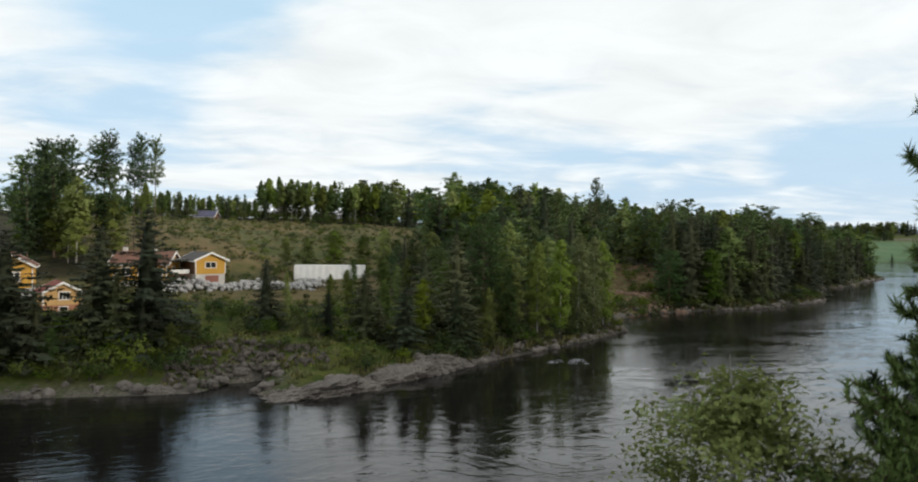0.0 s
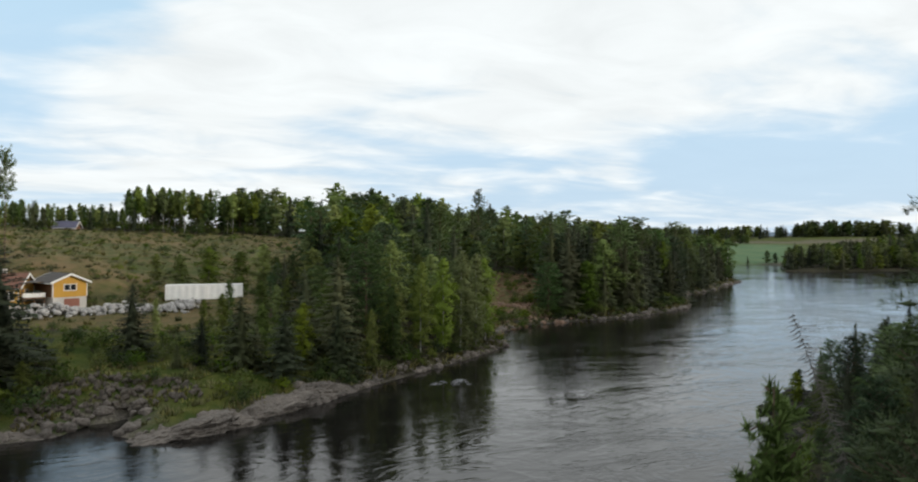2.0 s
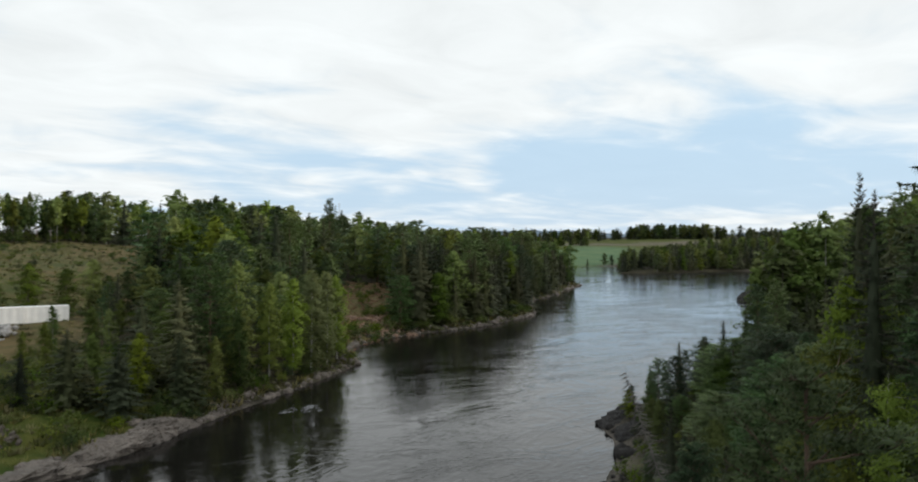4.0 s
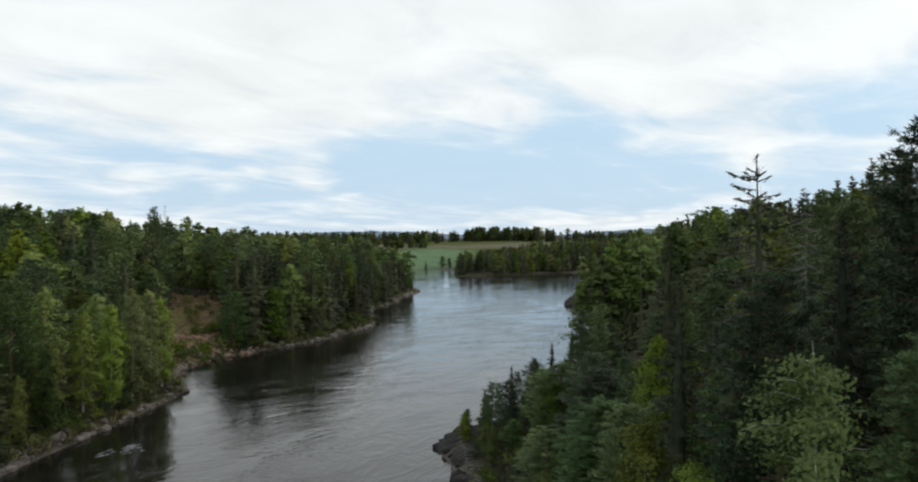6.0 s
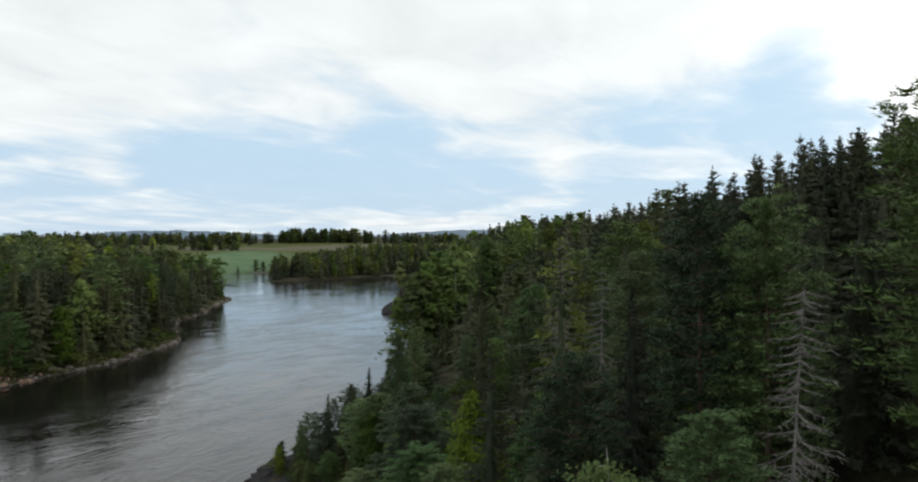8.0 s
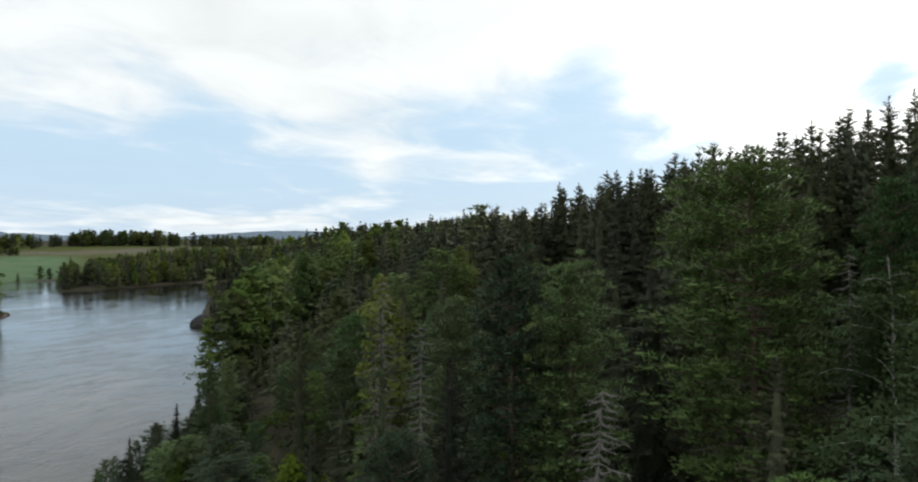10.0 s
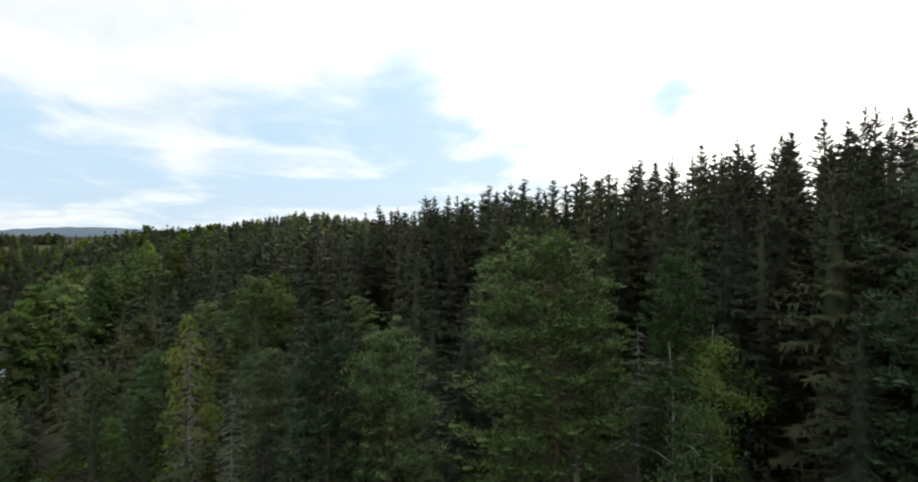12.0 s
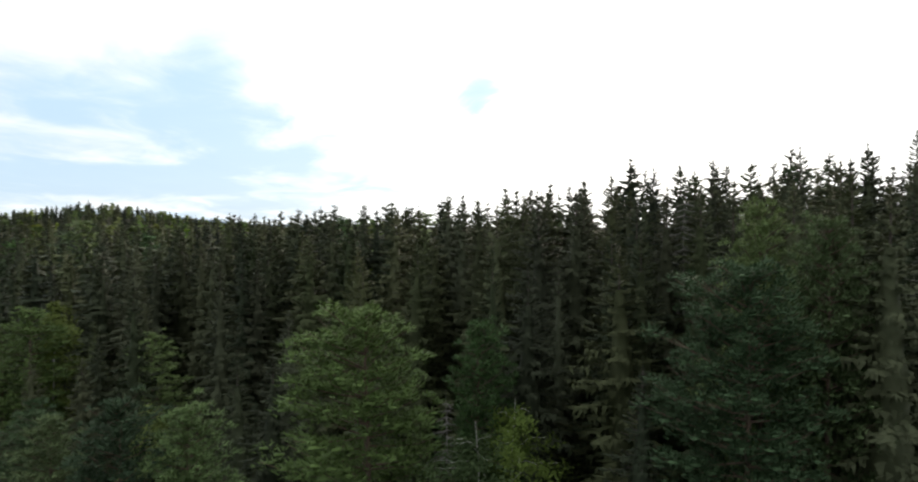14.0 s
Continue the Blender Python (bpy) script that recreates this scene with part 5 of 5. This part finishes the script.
# broken water over a shallow ledge
def riffle():
    m, n, b = material("white water", 0.45)
    co = n.add("ShaderNodeTexCoord").outputs["Object"]
    n.put(b.inputs["Base Color"], n.mix(n.span(n.noise(co, 2.2, 5.0, 0.65), 0.42, 0.60), (0.04, 0.038, 0.036), (0.30, 0.31, 0.32)))
    rng = np.random.default_rng(75)
    vs, fs, base = [], [], 0
    for k in range(16):
        cx, cy, ln = 28.0 + rng.normal(0, 2.0), 73.9 + rng.normal(0, 0.9), rng.uniform(0.25, 0.9)
        t = np.linspace(-1, 1, 9)
        for o, hgt in ((-0.06, 0.012), (0.0, 0.07), (0.06, 0.012)):
            wob = 0.10 * np.sin(t * 5 + k)
            vs.append(np.column_stack([cx + t * ln * 0.9 - (o * (1 - t * t) + wob) * 0.5, cy + t * ln * 0.25 + (o * (1 - t * t) + wob), 0.008 + hgt * (1 - t * t)]))
        i, j = np.meshgrid(np.arange(2), np.arange(8), indexing="ij")
        fs.append(np.stack([i * 9 + j, i * 9 + j + 1, (i + 1) * 9 + j + 1, (i + 1) * 9 + j], -1).reshape(-1, 4) + base)
        base += 27
    tagged(part_mesh("white_water", mesh_of("white_water", np.concatenate(vs), np.concatenate(fs), True), m), "small patch of broken white water in the current", "rapids", kind="stuff")


riffle()


def slash():
    """Felled branches and stumps left on the clearing."""
    rng = np.random.default_rng(91)
    brown = grainy("felled branches", (0.16, 0.085, 0.045), (0.33, 0.20, 0.12), 2.0, bump=0.3)
    st = Stems()
    x, y, r1, r2 = scatter(48, 108, 105, 206, 1.15, 92)
    keep = soft(x, y, CLEARING, 3) > 0.45
    z = height(x, y)
    for i in np.nonzero(keep & (r1 < 0.75))[0]:
        a, ln = rng.random() * 6.28, rng.uniform(0.5, 2.2)
        d = np.array([math.cos(a), math.sin(a), rng.uniform(-0.05, 0.35)]) * ln
        c = np.array([x[i], y[i], z[i] + 0.15])
        st.limb([c - d * 0.5, c + d * 0.1 + [0, 0, 0.08], c + d * 0.5], [0.10 * r2[i] + 0.04, 0.05 + 0.06 * r2[i], 0.02], 4)
    tagged(part_mesh("felled_branches", st.mesh("felled_branches"), brown), "reddish brown felled branches and logs strewn over the clearing", "branches", kind="stuff")


slash()


# ---- houses ----
OCHRE = grainy("ochre boards", (0.50, 0.27, 0.045), (0.60, 0.34, 0.06), 1.2, bump=0.3, stretch=(6, 6, 0.4))
TAN = grainy("faded ochre boards", (0.48, 0.29, 0.11), (0.56, 0.36, 0.15), 1.2, bump=0.3, stretch=(6, 6, 0.4))
WHITE_PAINT = grainy("white painted wood", (0.68, 0.67, 0.64), (0.80, 0.79, 0.76), 2.0, rough=0.6, bump=0.1)
CONCRETE = grainy("whitewashed concrete", (0.50, 0.47, 0.44), (0.66, 0.63, 0.59), 1.5, bump=0.3)
BRICK_RED = grainy("red painted base wall", (0.34, 0.15, 0.09), (0.44, 0.21, 0.13), 1.5, bump=0.3)
BROWN_WOOD = grainy("brown stained boards", (0.105, 0.052, 0.026), (0.175, 0.090, 0.045), 1.5, bump=0.3, stretch=(6, 6, 0.4))
ROOF_DARK = grainy("dark roof felt", (0.055, 0.048, 0.044), (0.100, 0.088, 0.080), 1.0, bump=0.3)
ROOF_BROWN = grainy("brown roof tiles", (0.120, 0.055, 0.035), (0.190, 0.090, 0.060), 1.0, bump=0.5)
ROOF_RED = grainy("red roof tiles", (0.175, 0.045, 0.035), (0.260, 0.080, 0.060), 1.0, bump=0.5)
ROOF_BLUE = grainy("slate blue roof", (0.060, 0.060, 0.100), (0.095, 0.095, 0.145), 1.0, bump=0.3)
DOOR_RED = grainy("red brown garage door", (0.26, 0.105, 0.075), (0.34, 0.15, 0.11), 1.5, bump=0.2)
PANEL_WHITE = grainy("weathered white steel", (0.74, 0.73, 0.71), (0.88, 0.87, 0.85), 0.9, rough=0.55, bump=0.15)
STEEL_GREY = grainy("galvanised steel", (0.28, 0.28, 0.28), (0.42, 0.42, 0.42), 2.0, rough=0.5, metal=0.6, bump=0.1)
glass_m, glass_n, glass_b = material("dark window glass", 0.08)
glass_b.inputs["Base Color"].default_value = (0.02, 0.022, 0.025, 1)
GLASS = glass_m


def box(x0, x1, y0, y1, z0, z1, bm=None):
    bm = bm or bmesh.new()
    r = bmesh.ops.create_cube(bm, size=1.0)
    for v in r["verts"]:
        v.co = Vector(((x0 + x1) / 2 + v.co.x * (x1 - x0), (y0 + y1) / 2 + v.co.y * (y1 - y0), (z0 + z1) / 2 + v.co.z * (z1 - z0)))
    return bm


def prism(profile, y0, y1):
    """A solid with that outline in x, z, from y0 to y1."""
    bm = bmesh.new()
    a = [bm.verts.new((x, y0, z)) for x, z in profile]
    b = [bm.verts.new((x, y1, z)) for x, z in profile]
    bm.faces.new(a), bm.faces.new(b[::-1])
    k = len(profile)
    for i in range(k):
        bm.faces.new((a[i], b[i], b[(i + 1) % k], a[(i + 1) % k]))
    bmesh.ops.recalc_face_normals(bm, faces=bm.faces)
    return bm


def window_part(home, x, y, z, w, h, along="x", face=-1, cross=2):
    """A window on a wall: frame, panes. along: the wall's run; face: which way it looks."""
    def slab(u0, u1, z0, z1, d0, d1, bm=None):
        lo, hi = sorted((d0 * face, d1 * face))
        return box(x + u0, x + u1, y + lo, y + hi, z0, z1, bm) if along == "x" else box(x + lo, x + hi, y + u0, y + u1, z0, z1, bm)
    t = 0.11
    bm = slab(-w / 2 - t, w / 2 + t, z - t, z, 0.0, 0.07)
    slab(-w / 2 - t, w / 2 + t, z + h, z + h + t, 0.0, 0.07, bm), slab(-w / 2 - t, -w / 2, z, z + h, 0.0, 0.07, bm), slab(w / 2, w / 2 + t, z, z + h, 0.0, 0.07, bm)
    for i in range(1, cross):
        u = -w / 2 + w * i / cross
        slab(u - 0.06, u + 0.06, z, z + h, 0.0, 0.06, bm)
    frame_ob = part("window", bm, WHITE_PAINT, home, "white painted window frame")
    for i in range(cross):
        part("pane", slab(-w / 2 + w * i / cross + 0.06, -w / 2 + w * (i + 1) / cross - 0.06, z + 0.01, z + h - 0.01, 0.005, 0.03), GLASS, frame_ob, "dark glass")


def house(x, y, z, turn, w, depth, base, eave, ridge, wall, foot, roof, label, over=0.45, chimneys=(), category="house"):
    """Gable towards the local -y; heights above the foot."""
    home = tagged(new("house"), label, category)
    home.matrix_basis = pose(x, y, z, 0, 0, turn)
    part("foundation", box(-w / 2 + 0.04, w / 2 - 0.04, -depth / 2 + 0.04, depth / 2 - 0.04, -1.5, base), foot, home)
    part("wall", prism([(-w / 2, base), (w / 2, base), (w / 2, eave), (0, ridge), (-w / 2, eave)], -depth / 2, depth / 2), wall, home)
    pitch = (ridge - eave) / (w / 2)
    t = 0.16
    ex, ez = w / 2 + over, eave - over * pitch
    for s in (-1, 1):
        prof = [(s * ex, ez + 0.02), (0, ridge + 0.02), (0, ridge + 0.02 + t), (s * ex, ez + 0.02 + t)]
        top = part("roof", prism(prof, -depth / 2 - over, depth / 2 + over), roof, home)
        for f in (-1, 1):
            y0 = f * (depth / 2 + over)
            board = [(s * ex, ez - 0.12), (0, ridge - 0.12), (0, ridge + 0.20), (s * ex, ez + 0.20)]
            part("bargeboard", prism(board, y0 - 0.04 + f * 0.045, y0 + 0.04 + f * 0.045), WHITE_PAINT, home, "white bargeboard")
        part("gutter", box(s * ex - 0.06, s * ex + 0.06, -depth / 2 - over, depth / 2 + over, ez - 0.08, ez + 0.06), WHITE_PAINT, home)
    for u, k in chimneys:
        st = part("chimney", box(k - 0.3, k + 0.3, u - 0.3, u + 0.3, ridge - 0.9, ridge + 0.8), CONCRETE, home, "pale chimney stack")
        part("cap", box(k - 0.36, k + 0.36, u - 0.36, u + 0.36, ridge + 0.8, ridge + 0.9), ROOF_DARK, st)
    for cx in (-w / 2, w / 2):
        part("corner_board", box(cx - 0.07, cx + 0.07, -depth / 2 - 0.03, -depth / 2 + 0.09, base, eave - 0.1), WHITE_PAINT, home)
    return home


# storehouse with a garage in its base
g = house(-17.3, 125.2, 5.7, 26, 4.9, 7.4, 2.0, 4.35, 5.45, OCHRE, CONCRETE, ROOF_DARK, "ochre wooden storehouse over a whitewashed garage base", 0.5, category="outbuilding")
window_part(g, 0.0, -3.70, 3.05, 1.7, 0.85, cross=2)
gd = part("garage_door", box(-0.85, 1.35, -3.72, -3.64, -0.2, 1.75), DOOR_RED, g, "red-brown garage door")
for i in range(4):
    part("panel", box(-0.78, 1.28, -3.75, -3.72, -0.12 + i * 0.46, 0.28 + i * 0.46), DOOR_RED, gd)
part("side_cladding", box(-2.52, -2.45, -3.3, 3.6, 2.05, 4.0), BROWN_WOOD, g, "brown stained side boards")
# timber deck between the storehouse and the house
deck = tagged(new("deck"), "weathered timber deck with a pale railing between house and storehouse", "deck")
deck.matrix_basis = pose(-20.9, 123.6, 5.7, 0, 0, 26)
part("floor_boards", box(-2.2, 0.9, -2.6, 3.0, 1.85, 2.0), BROWN_WOOD, deck)
part("rail", box(-2.2, 0.9, -2.68, -2.60, 2.1, 2.75), WHITE_PAINT, deck, "pale board railing")
for px in (-2.1, -0.6, 0.8):
    for py in (-2.5, 2.9):
        part("post", box(px - 0.08, px + 0.08, py - 0.08, py + 0.08, -1.2, 1.85), BROWN_WOOD, deck)
part("canopy_roof", prism([(-2.4, 4.2), (0.75, 4.35), (0.75, 4.48), (-2.4, 4.33)], -2.4, 3.4), ROOF_DARK, deck)
for py in (-2.2, 3.2):
    part("post", box(-2.2, -2.05, py - 0.07, py + 0.07, 2.0, 4.2), BROWN_WOOD, deck)

h = house(-26.0, 124.4, 5.8, 82, 7.0, 8.6, 0.8, 3.6, 5.4, OCHRE, CONCRETE, ROOF_BROWN, "ochre wooden house with brown tiled roof and pale chimneys", chimneys=((-1.2, 0.4), (3.4, 0.3)))
for u in (-3.0, -0.6, 2.0):
    window_part(h, -3.5, u, 1.7, 1.3, 1.2, "y", -1)
window_part(h, 0.0, -4.3, 1.8, 1.3, 1.2)
part("door", box(-3.56, -3.48, 3.0, 3.9, 0.8, 2.85), WHITE_PAINT, h, "white front door")

c = house(-34.6, 108.6, 3.0, 24, 4.7, 6.0, 1.25, 3.0, 4.25, TAN, BRICK_RED, ROOF_RED, "small ochre cottage with red roof and red-painted base", 0.35, category="cottage")
window_part(c, 0.2, -3.0, 2.0, 1.25, 1.0, cross=3)
window_part(c, 0.1, -2.96, 0.45, 1.0, 0.5, cross=1)

e = house(-43.2, 113.4, 5.6, 14, 7.6, 8.0, 0.7, 3.9, 6.1, OCHRE, CONCRETE, ROOF_BROWN, "ochre gabled house with white bargeboards among spruces", 0.5)
window_part(e, 1.6, -4.0, 1.7, 1.3, 1.2)
window_part(e, -1.6, -4.0, 1.7, 1.3, 1.2)
part("door", box(-0.5, 0.45, -4.06, -3.98, 0.7, 2.75), BROWN_WOOD, e)

z = float(height(np.array([-32.0]), np.array([268.0]))[0])
f = house(-31.0, 270.0, z - 1.3, 75, 5.0, 6.5, 0.4, 2.0, 3.9, BROWN_WOOD, CONCRETE, ROOF_BLUE, "distant farmhouse with slate-blue roof behind bushes", 0.5)
for u in (-1.8, 1.2):
    window_part(f, -2.5, u, 0.9, 1.0, 0.8, "y", -1)


def container(x, y, z, turn, ln, label):
    """A corrugated steel container with end doors, on sleepers."""
    ob = tagged(new("shipping_container"), label, "container")
    ob.matrix_basis = pose(x, y, z, 0, 0, turn)
    hw, hh = 1.2, 2.6
    k = int(ln / 0.28)
    for side in (-1, 1):
        bm = bmesh.new()
        cols = []
        for i in range(k + 1):
            u = -ln / 2 + 0.1 + (ln - 0.2) * i / k
            dep = 0.045 if (i // 2) % 2 else 0.0
            cols.append((bm.verts.new((u, side * (hw - dep), 0.18)), bm.verts.new((u, side * (hw - dep), hh - 0.12)), bm.verts.new((u, side * (hw - 0.1), 0.18)), bm.verts.new((u, side * (hw - 0.1), hh - 0.12))))
        for a, b in zip(cols, cols[1:]):
            bm.faces.new((a[0], b[0], b[1], a[1])), bm.faces.new((a[3], b[3], b[2], a[2])), bm.faces.new((a[1], b[1], b[3], a[3]))
        part("side_wall", bm, PANEL_WHITE, ob)
    part("roof", box(-ln / 2, ln / 2, -hw, hw, hh - 0.12, hh), PANEL_WHITE, ob)
    part("floor", box(-ln / 2, ln / 2, -hw, hw, 0.02, 0.18), STEEL_GREY, ob)
    for s in (-1, 1):
        for t in (-1, 1):
            part("corner_post", box(s * ln / 2 - 0.09, s * ln / 2 + 0.09, t * hw - 0.09, t * hw + 0.09, 0, hh + 0.01), PANEL_WHITE, ob)
            part("door_leaf" if s < 0 else "end_panel", box(s * (ln / 2 - 0.02) - 0.03, s * (ln / 2 - 0.02) + 0.03, min(0.01 * t, t * 1.1), max(0.01 * t, t * 1.1), 0.18, hh - 0.12), PANEL_WHITE, ob)
        part("sleeper", box(s * ln * 0.36 - 0.15, s * ln * 0.36 + 0.15, -1.3, 1.3, -0.6, 0.02), BROWN_WOOD, ob)
    part("locking_bar", box(-ln / 2 - 0.06, -ln / 2 - 0.02, -0.35, -0.29, 0.2, 2.4), STEEL_GREY, ob)
    part("locking_bar", box(-ln / 2 - 0.06, -ln / 2 - 0.02, 0.29, 0.35, 0.2, 2.4), STEEL_GREY, ob)
    return ob


container(0.9, 125.0, 6.5, -5, 5.9, "weathered white steel container on the terrace")
container(6.95, 124.5, 6.5, -5, 5.9, "white steel container with a grey door edge")

# radio mast on the wooded ridge
mast = tagged(new("radio_mast"), "slim grey lattice mast above the far treetops", "mast")
z = float(height(np.array([210.0]), np.array([450.0]))[0])
mast.matrix_basis = pose(210, 450, z)
for px, py in ((-0.5, -0.3), (0.5, -0.3), (0, 0.55)):
    part("leg", box(px - 0.07, px + 0.07, py - 0.07, py + 0.07, 0, 47.5 - z), STEEL_GREY, mast)
for i in range(int((47 - z) / 1.5)):
    part("brace", box(-0.55, 0.55, -0.36, -0.24, i * 1.5, i * 1.5 + 0.12), STEEL_GREY, mast)

# riprap of dark stones in the inlet, piece by piece
bank = tagged(new("riprap"), "steep bank of dark angular riprap stones above the inlet", "stone bank")
rng = np.random.default_rng(90)
shapes = []
for k in range(6):
    bm = bmesh.new()
    lump(bm, (0, 0, 0), (1, 0.75, 0.62), 0.0, rng, 1, 0.45)
    me = bpy.data.meshes.new("stone")
    bm.to_mesh(me)
    bm.free()
    me.materials.append(grainy("riprap stone", (0.040, 0.033, 0.026), (0.125, 0.104, 0.082), 1.5, bump=0.6) if k == 0 else shapes[0].materials[0])
    shapes.append(me)
k = 0
while k < 280:
    x, y = rng.uniform(-14.5, 0.5), rng.uniform(65.5, 75.5)
    d = float(off_chain(np.array([x]), np.array([y]), LEFT)[0])
    if inside(np.array([x]), np.array([y]), RIVER)[0] or not 0.0 < d < 6.5 or (x > -5.5 and y < 68.5) or (x < -11 and d < 1.8):
        continue
    st = new("stone", shapes[rng.integers(6)])
    s = rng.uniform(0.22, 0.50)
    st.matrix_basis = Matrix.LocRotScale((x, y, float(height(np.array([x]), np.array([y]))[0]) + 0.12), Euler(rng.uniform(0, 6.28, 3)), (s, s, s))
    st.parent = bank
    k += 1
